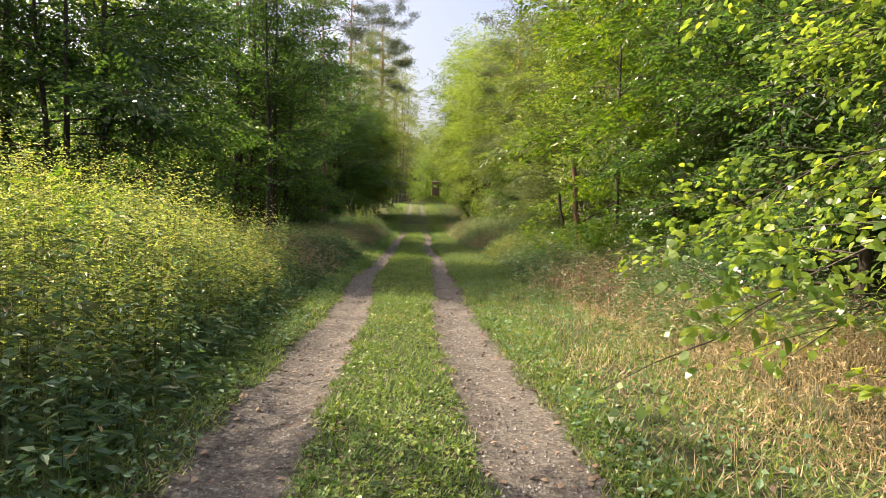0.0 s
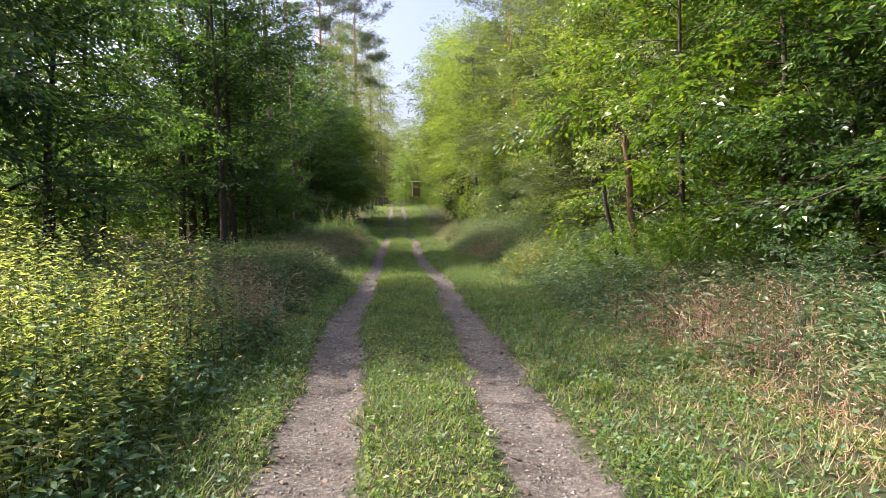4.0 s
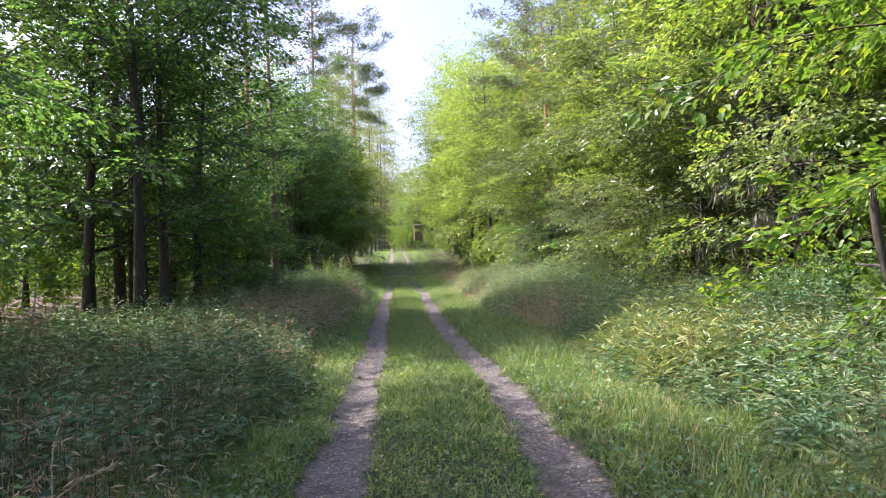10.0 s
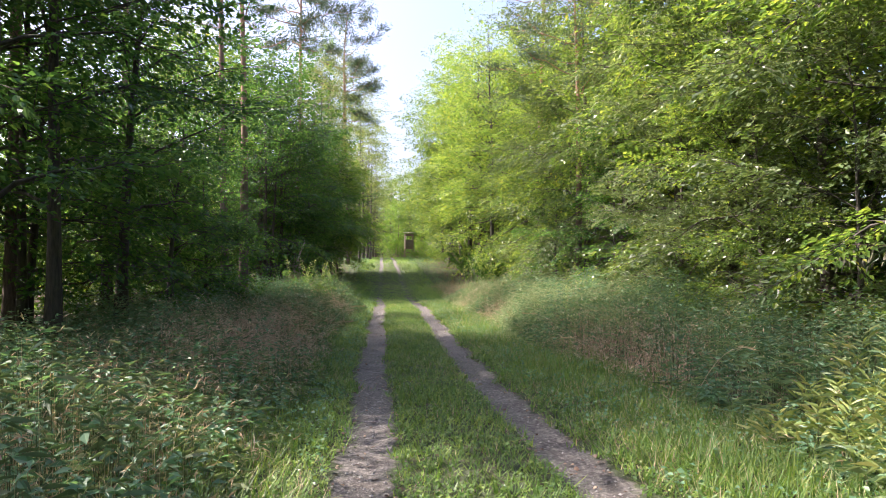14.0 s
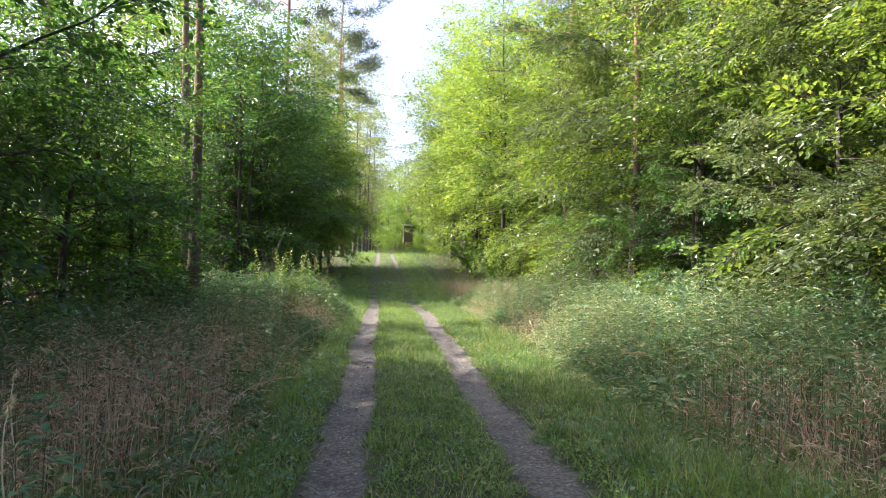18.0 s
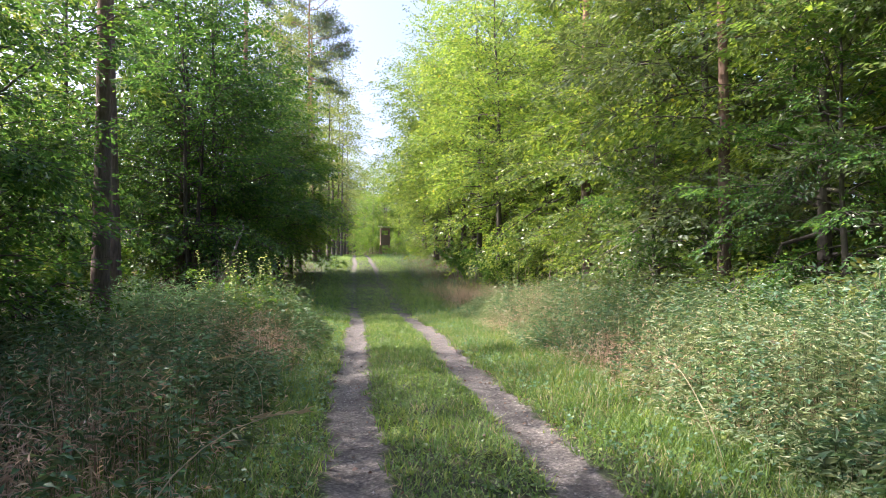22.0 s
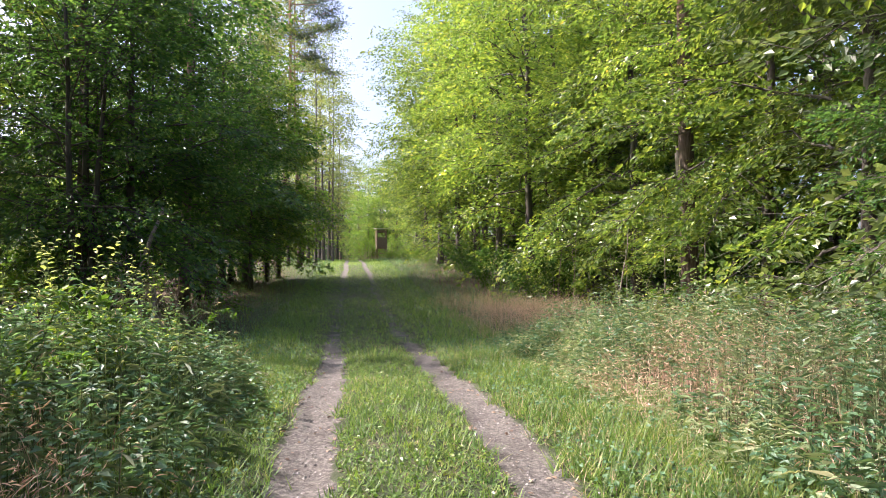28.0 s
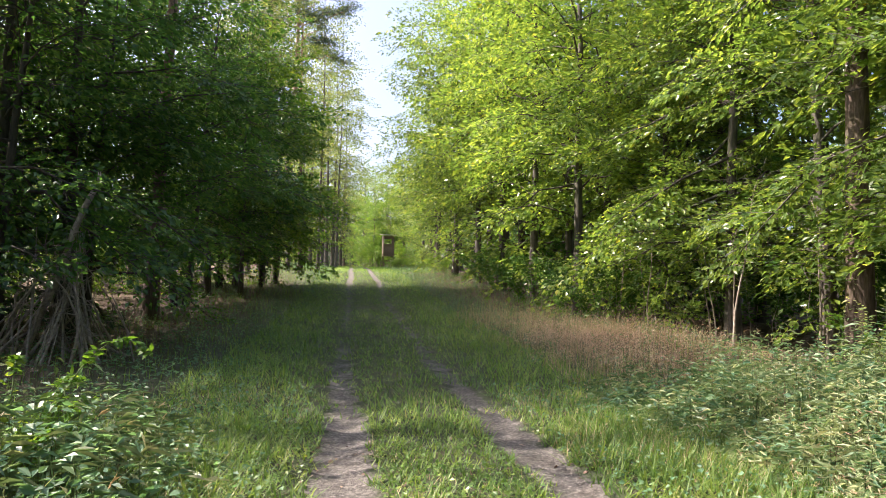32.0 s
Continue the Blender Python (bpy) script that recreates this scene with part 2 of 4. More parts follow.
peb.data_type, peb.blend_type = "RGBA", "MULTIPLY"
peb.inputs[0].default_value = 0.8
pr = ramp(nt, [(0.0, (0.55, 0.52, 0.5)), (1.0, (1.35, 1.3, 1.25))])
L.new(vor.outputs["Color"], pr.inputs[0])
dirt = nt.nodes.new("ShaderNodeMix")
dirt.data_type, dirt.blend_type = "RGBA", "MULTIPLY"
dirt.inputs[0].default_value = 1.0
dr = ramp(nt, [(0.32, (0.55, 0.5, 0.47)), (0.5, (0.95, 0.93, 0.92)), (0.7, (1.25, 1.22, 1.2))])
n4 = add(nt, "TexNoise", Scale=2.3, Detail=7.0, Roughness=0.72)
L.new(co.outputs["Object"], n4.inputs["Vector"])
L.new(n4.outputs[0], dr.inputs[0])
L.new(gravel.outputs[0], dirt.inputs[6])
L.new(dr.outputs[0], dirt.inputs[7])
L.new(dirt.outputs[2], peb.inputs[6])
L.new(pr.outputs[0], peb.inputs[7])
soil = ramp(nt, [(0.3, (0.025, 0.035, 0.014)), (0.5, (0.045, 0.06, 0.022)), (0.7, (0.1, 0.085, 0.045))])
L.new(n3.outputs[0], soil.inputs[0])
lit = ramp(nt, [(0.3, (0.04, 0.026, 0.016)), (0.5, (0.08, 0.052, 0.03)), (0.75, (0.15, 0.1, 0.06))])
L.new(n2.outputs[0], lit.inputs[0])
mw = nt.nodes.new("ShaderNodeMix")
mw.data_type = "RGBA"
L.new(wood.outputs["Fac"], mw.inputs[0])
L.new(soil.outputs[0], mw.inputs[6])
L.new(lit.outputs[0], mw.inputs[7])
edge = nt.nodes.new("ShaderNodeMath")
edge.operation = "MULTIPLY_ADD"
edge.inputs[1].default_value, edge.inputs[2].default_value = 2.0, -1.0
L.new(n3.outputs[0], edge.inputs[0])
ad = nt.nodes.new("ShaderNodeMath")
ad.operation = "ADD"
L.new(edge.outputs[0], ad.inputs[0])
L.new(att.outputs["Fac"], ad.inputs[1])
sm = add(nt, "MapRange")
sm.interpolation_type = "SMOOTHSTEP"
sm.inputs[1].default_value, sm.inputs[2].default_value = 0.35, 0.6
L.new(ad.outputs[0], sm.inputs[0])
mg = nt.nodes.new("ShaderNodeMix")
mg.data_type = "RGBA"
L.new(sm.outputs[0], mg.inputs[0])
L.new(mw.outputs[2], mg.inputs[6])
L.new(peb.outputs[2], mg.inputs[7])
L.new(mg.outputs[2], p.inputs["Base Color"])
p.inputs["Roughness"].default_value = 0.92
bp = add(nt, "Bump", Strength=1.0, Distance=0.03)
L.new(n2.outputs[0], bp.inputs["Height"])
L.new(bp.outputs[0], p.inputs["Normal"])

# ---- mesh helpers ----
rng = np.random.default_rng(7)


def tri_mesh(name, V, T, mat, smooth=False):
    V, T = np.asarray(V, np.float32).reshape(-1, 3), np.asarray(T, np.int32).reshape(-1, 3)
    me = bpy.data.meshes.new(name)
    me.vertices.add(len(V))
    me.vertices.foreach_set("co", V.ravel())
    me.loops.add(T.size)
    me.loops.foreach_set("vertex_index", T.ravel())
    me.polygons.add(len(T))
    me.polygons.foreach_set("loop_start", np.arange(len(T), dtype=np.int32) * 3)
    me.polygons.foreach_set("use_smooth", np.full(len(T), smooth))
    me.materials.append(mat)
    me.update(calc_edges=True)
    return me


def merge(pieces):
    Vs, Ts, n = [], [], 0
    for V, T in pieces:
        Vs.append(V)
        Ts.append(T + n)
        n += len(V)
    return np.concatenate(Vs), np.concatenate(Ts)


def unit(a):
    return a / (np.linalg.norm(a, axis=-1, keepdims=True) + 1e-9)


def leaves(pos, way, nrm, length, width, fine=False):
    """Folded, drooping leaves: a rhomb each, or a six-cornered blade."""
    way = unit(way)
    side = unit(np.cross(way, nrm))
    up = np.cross(side, way)
    l, w = np.broadcast_to(length, len(pos))[:, None], np.broadcast_to(width, len(pos))[:, None]
    n = len(pos)
    if fine:
        rows = [(0, 0, 0), (0.28, 0.42, 0.07), (0.66, 0.4, 0.04), (1, 0, -0.14), (0.66, -0.4, 0.04), (0.28, -0.42, 0.07)]
        tri = [(0, 1, 5), (1, 2, 5), (2, 4, 5), (2, 3, 4)]
    else:
        rows = [(0, 0, 0), (0.42, 0.5, 0.08), (1, 0, -0.12), (0.42, -0.5, 0.08)]
        tri = [(0, 1, 2), (0, 2, 3)]
    V = np.stack([pos + way * l * a + side * w * b + up * l * c for a, b, c in rows], 1)
    T = np.array(tri)[None] + np.arange(n)[:, None, None] * len(rows)
    return V.reshape(-1, 3), T.reshape(-1, 3)


def blades(pos, height, lean, az, width, segs=2):
    """Bent grass blades that taper to a point."""
    n = len(pos)
    d = np.stack([np.cos(az), np.sin(az), 0 * az], 1)
    s = np.stack([-np.sin(az), np.cos(az), 0 * az], 1)
    V = []
    for k in range(segs + 1):
        f = k / segs
        c = pos + d * (lean * height * f * f)[:, None]
        c[:, 2] += height * f * (1 - 0.35 * np.clip(lean, 0, 1.6) * f)
        w = (width * (1 - f) * (1.1 - 0.3 * f) * 0.5)[:, None]
        V += [c - s * w, c + s * w] if k < segs else [c]
    V = np.stack(V, 1)
    tri = [t for k in range(segs - 1) for t in ((2 * k, 2 * k + 1, 2 * k + 3), (2 * k, 2 * k + 3, 2 * k + 2))]
    tri.append((2 * segs - 2, 2 * segs - 1, 2 * segs))
    T = np.array(tri)[None] + np.arange(n)[:, None, None] * (2 * segs + 1)
    return V.reshape(-1, 3), T.reshape(-1, 3)


def tube(pts, rad, sides=6):
    pts, rad = np.asarray(pts, float), np.asarray(rad, float)
    t = unit(np.gradient(pts, axis=0))
    ref = np.where(np.abs(t[:, 2:3]) > 0.9, [[1.0, 0, 0]], [[0, 0, 1.0]])
    a = unit(np.cross(t, ref))
    b = np.cross(t, a)
    ang = np.arange(sides) * 2 * np.pi / sides
    V = pts[:, None] + rad[:, None, None] * (np.cos(ang)[None, :, None] * a[:, None] + np.sin(ang)[None, :, None] * b[:, None])
    k, i = np.meshgrid(np.arange(len(pts) - 1), np.arange(sides), indexing="ij")
    j = (i + 1) % sides
    q = np.stack([k * sides + i, k * sides + j, (k + 1) * sides + j, (k + 1) * sides + i], -1).reshape(-1, 4)
    return V.reshape(-1, 3), np.concatenate([q[:, [0, 1, 2]], q[:, [0, 2, 3]]])


def part(name, data, parent, label=""):
    ob = new(name, data)
    ob.parent = parent
    if label:
        tagged(ob, label)
    return ob


GROUPS = {"beech_tree": "beeches along the track", "hornbeam_tree": "hornbeams along the track", "oak_tree": "slender oaks", "sallow_tree": "sallows at the edge", "forest_tree": "trees of the wood behind", "birch_tree": "birches at the far end", "willow_tree": "willows at the far end", "pine_tree": "pines above the wood", "spruce_tree": "spruces", "bramble_bush": "bramble bushes", "elder_bush": "sunlit shrubs", "hazel_bush": "hazel undergrowth", "bramble_cane": "arching bramble canes", "young_beech": "young beech stems", "broken_stem": "broken stems", "leafy_shoots": "leafy shoots in the sun", "brush_pile": "brush piles", "dead_branch": "dead branches"}


def thing(name, label, category, group="", kind=""):
    group = group or GROUPS.get(name, "")
    return tagged(new(name), label, category, group, kind)


# ---- the lie of the land ----
GY = np.array([-50, 44, 52, 61, 68, 76, 84.5, 96, 121, 160, 220, 2000], float)
GZ = np.array([0, 0, 0.06, 0.3, 0.62, 1.25, 1.95, 2.75, 3.9, 4.9, 5.3, 5.3], float)


def rut_x(y, side):
    return side * 0.83 + 0.16 * (side > 0) * np.exp(-((y - 47.0) / 4.5) ** 2) - 0.09 * np.exp(-((y - 29.0) / 3.0) ** 2) - 0.1 * (side < 0) * np.exp(-((y - 17.0) / 2.5) ** 2) + 0.08 * (side > 0) * np.exp(-((y - 5.0) / 2.0) ** 2) + 0.05 * np.sin(y * 0.31 + side) + 0.03 * np.sin(y * 0.83 + 2 * side)


def rut_w(y):
    return np.interp(y, [0, 8, 14, 22, 48, 60], [0.33, 0.32, 0.27, 0.21, 0.26, 0.2])


def land(x, y):
    z = np.interp(y, GY, GZ)
    off = np.clip((np.abs(x) - 3.0) / 6, 0, 1)
    z = z + off * (0.12 * np.sin(x * 0.9 + y * 0.37) + 0.1 * np.sin(y * 0.71 - x * 0.43)) + off * 0.1
    for s in (-1, 1):
        z = z - 0.05 * np.exp(-((x - rut_x(y, s)) / (rut_w(y) + 0.04)) ** 2)
    z = z + 0.03 * np.exp(-(x / 0.4) ** 2) + 0.012 * np.sin(x * 7 + y * 3.1) * np.sin(y * 5.3 - x * 2)
    return z


def rut_mask(x, y):
    d = np.minimum(np.abs(x - rut_x(y, -1)), np.abs(x - rut_x(y, 1)))
    fade = np.interp(y, [47, 52, 58, 78, 84], [1, 0.62, 0.45, 0.45, 0.95])
    return np.clip(1.0 - (d - rut_w(y) + 0.14) / 0.28, 0, 1) * fade


xs = np.concatenate([-np.geomspace(900, 2.2, 34), np.arange(-2.1, 2.11, 0.07), np.geomspace(2.2, 900, 34)])
ys = np.concatenate([-np.geomspace(600, 4.2, 16), np.arange(-4, 62, 0.2), np.geomspace(62.5, 1800, 50)])
X, Y = np.meshgrid(xs, ys)
V = np.stack([X, Y, land(X, Y)], -1).reshape(-1, 3)
nx, ny = len(xs), len(ys)
i, j = np.meshgrid(np.arange(nx - 1), np.arange(ny - 1))
q = np.stack([j * nx + i, j * nx + i + 1, (j + 1) * nx + i + 1, (j + 1) * nx + i], -1).reshape(-1, 4)
me = tri_mesh("ground", V, np.concatenate([q[:, [0, 1, 2]], q[:, [0, 2, 3]]]), GROUND, True)
me.attributes.new("rut", "FLOAT", "POINT").data.foreach_set("value", rut_mask(V[:, 0], V[:, 1]).astype(np.float32))
me.attributes.new("wood", "FLOAT", "POINT").data.foreach_set("value", np.clip((np.abs(V[:, 0]) - 3.6) / 2, 0, 1).astype(np.float32))
tagged(new("ground", me), "forest floor with a two-rut gravel and grass track", "ground", kind="structure")

# ---- trees ----


def limb_lines(r, trunk, H, base, radius, n, rise, profile):
    """Curved main limbs off a trunk: start, way, length, and how they rise and sag."""
    h = base + (H * 0.97 - base) * (np.arange(n) + r.random(n) * 0.9) / n
    f = (h - base) / (H - base)
    az = np.arange(n) * 2.4 + r.random(n) * 0.9
    ln = radius * profile(f) * (0.75 + 0.45 * r.random(n))
    start = np.stack([np.interp(h, trunk[:, 2], trunk[:, k]) for k in range(3)], 1)
    up = rise[0] + (rise[1] - rise[0]) * f + 0.34 * r.standard_normal(n)
    return start, az, ln, up


def broadleaf(name, seed, H, radius, base, n_limb, n_leaf, leaf, bark, mat, label, stems=1, fine=False, r0=0.13, flat=0.42, sag=0.35, twigs=True, rise=(0.1, 1.15), thick=0.042, wide=0.4):
    """A leafy tree: limbs carry flat leaf sprays that lie in layers with gaps between them."""
    r = np.random.default_rng(seed)
    root = thing(name, label, "tree")
    wood, sp_s, sp_d, sp_l = [], [], [], []
    for st in range(stems):
        k = np.linspace(0, 1, 9)
        lean = (0.5 + 0.5 * (stems > 1)) * r.standard_normal(2) * (0.7 if stems > 1 else 0.35)
        bend = 0.18 * np.cumsum(r.standard_normal((9, 2)) * 0.5, 0)
        hh = H * (1 if st == 0 else 0.7 + 0.25 * r.random())
        tr = np.stack([lean[0] * k + bend[:, 0] * k, lean[1] * k + bend[:, 1] * k, hh * k - 0.15 * (1 - k)], 1)
        if stems > 1:
            tr[:, :2] += r.standard_normal(2) * 0.18
        rad = r0 / stems ** 0.4 * (1 - 0.93 * k ** 0.85) * (1 + 0.45 * np.exp(-k * 14))
        wood.append(tube(tr, rad, 8))
        prof = lambda f: np.clip(1.02 - f ** 2.4, 0.05, 1) ** 0.6 * np.clip(0.72 + 0.9 * f, 0, 1)
        m = max(6, n_limb // stems)
        s0, az, ln, up = limb_lines(r, tr, hh, base, radius, m, rise, prof)
        for a in range(m):
            s = np.linspace(0, 1, 6)
            d = np.array([math.cos(az[a]), math.sin(az[a]), 0])
            line = s0[a] + d * (ln[a] * s)[:, None]
            line[:, 2] += ln[a] * (up[a] * s - sag * s * s)
            line[1:-1] += r.standard_normal((4, 3)) * 0.05 * ln[a] / 2
            lr = min(thick, np.interp(s0[a][2] / hh, k, rad) * 0.4)
            wood.append(tube(line, np.maximum(lr * (1 - 0.9 * s), 0.004), 4))
            nt_ = int(4 + ln[a] * 3.4)
            u = 0.2 + 0.8 * (np.arange(nt_) + r.random(nt_)) / nt_
            u[-1] = 1.0
            ts = np.stack([np.interp(u, s, line[:, c]) for c in range(3)], 1)
            turn = np.where(np.arange(nt_) % 2 == 0, 1, -1) * (0.45 + 0.55 * r.random(nt_)) * (u < 0.99)
            td = np.stack([np.cos(az[a] + turn), np.sin(az[a] + turn), 0.25 * up[a] - 0.2 + 0.3 * r.standard_normal(nt_)], 1)
            tl = (0.26 + 0.38 * ln[a] * (1.05 - 0.55 * u)) * (0.7 + 0.5 * r.random(nt_))
            sp_s.append(ts), sp_d.append(unit(td)), sp_l.append(tl)
            for b in range(0, nt_ if twigs else 0):
                e = ts[b] + unit(td)[b] * tl[b]
                wood.append(tube(np.stack([ts[b], (ts[b] + e) / 2 + (0, 0, 0.03), e]), np.array([0.008, 0.005, 0.002]), 3))
    S, D, Ln = np.concatenate(sp_s), np.concatenate(sp_d), np.concatenate(sp_l)
    share = Ln ** 1.6 * (0.45 + 1.1 * r.random(len(Ln)))
    pick = r.choice(len(S), n_leaf, p=share / share.sum())
    side = unit(np.cross(D, (0, 0, 1.0)))
    tilt = 0.5 * r.standard_normal((len(S), 1))
    side = unit(side + np.array([0, 0, 1.0]) * tilt)
    face = np.cross(side, D)
    u = r.random(n_leaf) ** 0.8
    v = (2 * r.random(n_leaf) - 1) * wide * np.sin(np.pi * np.clip(0.12 + 0.8 * u, 0, 1)) ** 0.8
    pos = S[pick] + D[pick] * (Ln[pick] * u)[:, None] + side[pick] * (Ln[pick] * v)[:, None]
    pos[:, 2] -= 0.16 * Ln[pick] * (u * u + 1.5 * v * v)
    pos += face[pick] * (0.03 * r.standard_normal(n_leaf))[:, None]
    sd_ = np.sign(v)[:, None]
    way = D[pick] * 0.8 + sd_ * side[pick] * 0.75 + r.standard_normal((n_leaf, 3)) * 0.22
    way[:, 2] -= 0.15
    nrm = face[pick] + r.standard_normal((n_leaf, 3)) * flat
    size = leaf * (0.65 + 0.6 * r.random(n_leaf))
    part("trunk", tri_mesh("trunk", *merge(wood), bark, True), root)
    part("crown", tri_mesh("crown", *leaves(pos, way, nrm, size, size * 0.62, fine), mat), root)
    return root


def pine(name, seed, H, lean, label, crown_from=0.62, r0=0.2, kink=0.0, tufts=900, spread=3.3, limbs=17):
    r = np.random.default_rng(seed)
    root = thing(name, label, "tree")
    k = np.linspace(0, 1, 16)
    tr = np.stack([lean[0] * k + kink * np.sin(k * 5.5) * k, lean[1] * k + 0.15 * np.sin(k * 4 + seed), H * k - 0.2 * (1 - k)], 1)
    rad = r0 * (1 - 0.82 * k) * (1 + 0.3 * np.exp(-k * 25))
    wood = [tube(tr, rad, 10)]
    tip_p, tip_d = [], []
    n = limbs
    for a in range(n):
        f = crown_from + (0.99 - crown_from) * (a + r.random()) / n
        st = np.array([np.interp(f, k, tr[:, c]) for c in range(3)])
        g = (f - crown_from) / (1 - crown_from)
        ln = spread * (0.55 + 0.45 * math.sin(math.pi * min(1, g * 0.7 + 0.3))) * (0.4 + 0.8 * r.random())
        az = a * 2.4 + r.random()
        s = np.linspace(0, 1, 6)
        line = st + np.array([math.cos(az), math.sin(az), 0]) * (ln * s)[:, None]
        line[:, 2] += ln * (0.1 + 0.75 * g + 0.2 * r.normal()) * s ** 1.5
        line[1:] += r.standard_normal((5, 3)) * 0.09 * ln / 2
        wood.append(tube(line, np.maximum(0.05 * (1 - 0.85 * s) * ln / spread, 0.008), 5))
        m = max(4, int(ln * 6))
        for b in range(m):
            u = 0.5 + 0.5 * r.random()
            p0 = np.array([np.interp(u, s, line[:, c]) for c in range(3)])
            d = np.array([math.cos(az + r.normal() * 0.9), math.sin(az + r.normal() * 0.9), 0.25 + 0.3 * r.random()])
            e = p0 + d * (0.25 + 0.5 * r.random())
            wood.append(tube(np.stack([p0, e]), np.array([0.014, 0.006]), 3))
            tip_p.append(e), tip_d.append(d)
    for a in range(9):
        f = 0.25 + (crown_from - 0.25) * r.random()
        st = np.array([np.interp(f, k, tr[:, c]) for c in range(3)])
        az = r.random() * 6.3
        e = st + np.array([math.cos(az), math.sin(az), -0.15]) * (0.4 + r.random())
        wood.append(tube(np.stack([st, e]), np.array([0.02, 0.006]), 4))
    tip_p, tip_d = np.array(tip_p), unit(np.array(tip_d))
    pick = r.integers(0, len(tip_p), tufts * 6)
    pos = tip_p[pick] + r.standard_normal((len(pick), 3)) * (0.36, 0.36, 0.16) - tip_d[pick] * (0.3 * r.random(len(pick)))[:, None]
    way = tip_d[pick] + r.standard_normal((len(pick), 3)) * 0.7
    nrm = r.standard_normal((len(pick), 3))
    part("trunk", tri_mesh("trunk", *merge(wood), PINEBARK, True), root)
    part("crown", tri_mesh("crown", *leaves(pos, way, nrm, 0.24 + 0.14 * r.random(len(pick)), 0.055), PINE_N), root)
    return root


def spruce(name, seed, H, radius, base, n_leaf, label, lichen=0):
    r = np.random.default_rng(seed)
    root = thing(name, label, "tree")
    k = np.linspace(0, 1, 8)
    wood = [tube(np.stack([0.1 * np.sin(k * 3), 0.1 * np.sin(k * 2 + 1), H * k - 0.1 * (1 - k)], 1), 0.02 + 0.016 * H * (1 - k), 9)]
    S, D, Ln = [], [], []
    n = int((H - base) * 7)
    for a in range(n):
        f = (a + r.random()) / n
        h = base + (H - base) * f
        ln = radius * (1 - f) ** 0.8 * (0.65 + 0.5 * r.random()) + 0.15
        az = a * 2.4 + r.random() * 0.6
        s = np.linspace(0, 1, 5)
        d = np.array([math.cos(az), math.sin(az), 0])
        line = d * (ln * s)[:, None] + (0, 0, h)
        line[:, 2] += ln * (-0.5 * s + 0.32 * s * s)
        wood.append(tube(line, np.maximum(0.02 * (1 - 0.9 * s), 0.004), 4))
        m = int(6 + ln * 9)
        u = r.random(m)
        S.append(np.stack([np.interp(u, s, line[:, c]) for c in range(3)], 1))
        tn = np.where(r.random(m) < 0.5, 1, -1) * (0.6 + 0.5 * r.random(m))
        D.append(np.stack([np.cos(az + tn), np.sin(az + tn), -0.45 - 0.3 * r.random(m)], 1))
        Ln.append((0.15 + 0.34 * ln * (1 - 0.7 * u)) * (0.6 + 0.6 * r.random(m)))
    S, D, Ln = np.concatenate(S), unit(np.concatenate(D)), np.concatenate(Ln)
    pick = r.choice(len(S), n_leaf, p=Ln / Ln.sum())
    pos = S[pick] + D[pick] * (Ln[pick] * r.random(n_leaf))[:, None]
    way = D[pick] + r.standard_normal((n_leaf, 3)) * 0.4
    part("trunk", tri_mesh("trunk", *merge(wood), PINEBARK, True), root)
    part("crown", tri_mesh("crown", *leaves(pos, way, r.standard_normal((n_leaf, 3)) + (0, 0, 1), 0.13 + 0.06 * r.random(n_leaf), 0.03), SPRUCE_N), root)
    if lichen:
        pick = r.choice(len(S), lichen)
        pos = S[pick] + D[pick] * (Ln[pick] * r.random(lichen))[:, None]
        way = np.array([0, 0, -1.0]) + r.standard_normal((lichen, 3)) * 0.12
        part("lichen", tri_mesh("lichen", *leaves(pos, way, r.standard_normal((lichen, 3)), 0.18 + 0.3 * r.random(lichen), 0.02), LICHEN), root, "grey-green hanging beard lichen")
    return root


def at(x, y, turn, scale=1.0, lift=-0.03):
    return pose(x, y, float(land(np.array(x), np.array(y))) + lift, 0, 0, turn) @ Matrix.Scale(scale, 4)


def plant(pattern, spots):
    """The pattern goes to the first spot, copies of it to the rest."""
    first = True
    for x, y, turn, scale in spots:
        m = at(x, y, turn, scale)
        if first:
            pattern.matrix_basis = m
            first = False
        else:
            copy_thing(pattern, m @ Matrix.Scale(1 / pattern.scale[0], 4))
    return pattern


pr_ = random.Random(11)
# tall beeches that wall the sunlit side
tall = [broadleaf("beech_tree", 100 + v, 12.5 + v, 3.6, (0.3, 0.5, 1.9)[v], 50, 28000, 0.118, BARK, (BEECH, SALLOW, BEECH)[v],
                  "tall leafy beech with low sweeping branches at the track's edge", r0=0.14) for v in range(3)]
spots = [[], [], []]
ROW_R = [27.6, 30.8, 34.0, 37.4, 40.6, 44.5, 47.8, 51.8, 55.4, 59.0, 63.0]
for n, y in enumerate(ROW_R):
    x = 7.6 + 0.5 * pr_.random() + (1.4 if 50 < y < 64 else 0)
    spots[2 if 50 < y < 62 else n % 2].append((x, y, pr_.random() * 360, np.interp(y, [28, 45, 60, 78], [0.95, 1.05, 1.2, 1.35]) * (0.94 + 0.12 * pr_.random())))
spots[0].append((6.8, 31.2, 50.0, 0.56))
spots[1].append((6.6, 34.2, 200.0, 0.52))
for t_, s_ in zip(tall, spots):
    plant(t_, s_)
sallow = broadleaf("sallow_tree", 120, 7.5, 2.7, 0.6, 40, 9500, 0.12, BARK, SALLOW, "greyish-green sallow leaning out of the wood's edge", r0=0.08)
plant(sallow, [(8.2, 23.6, 0, 1.0), (7.0, 28.9, 100, 0.8)])
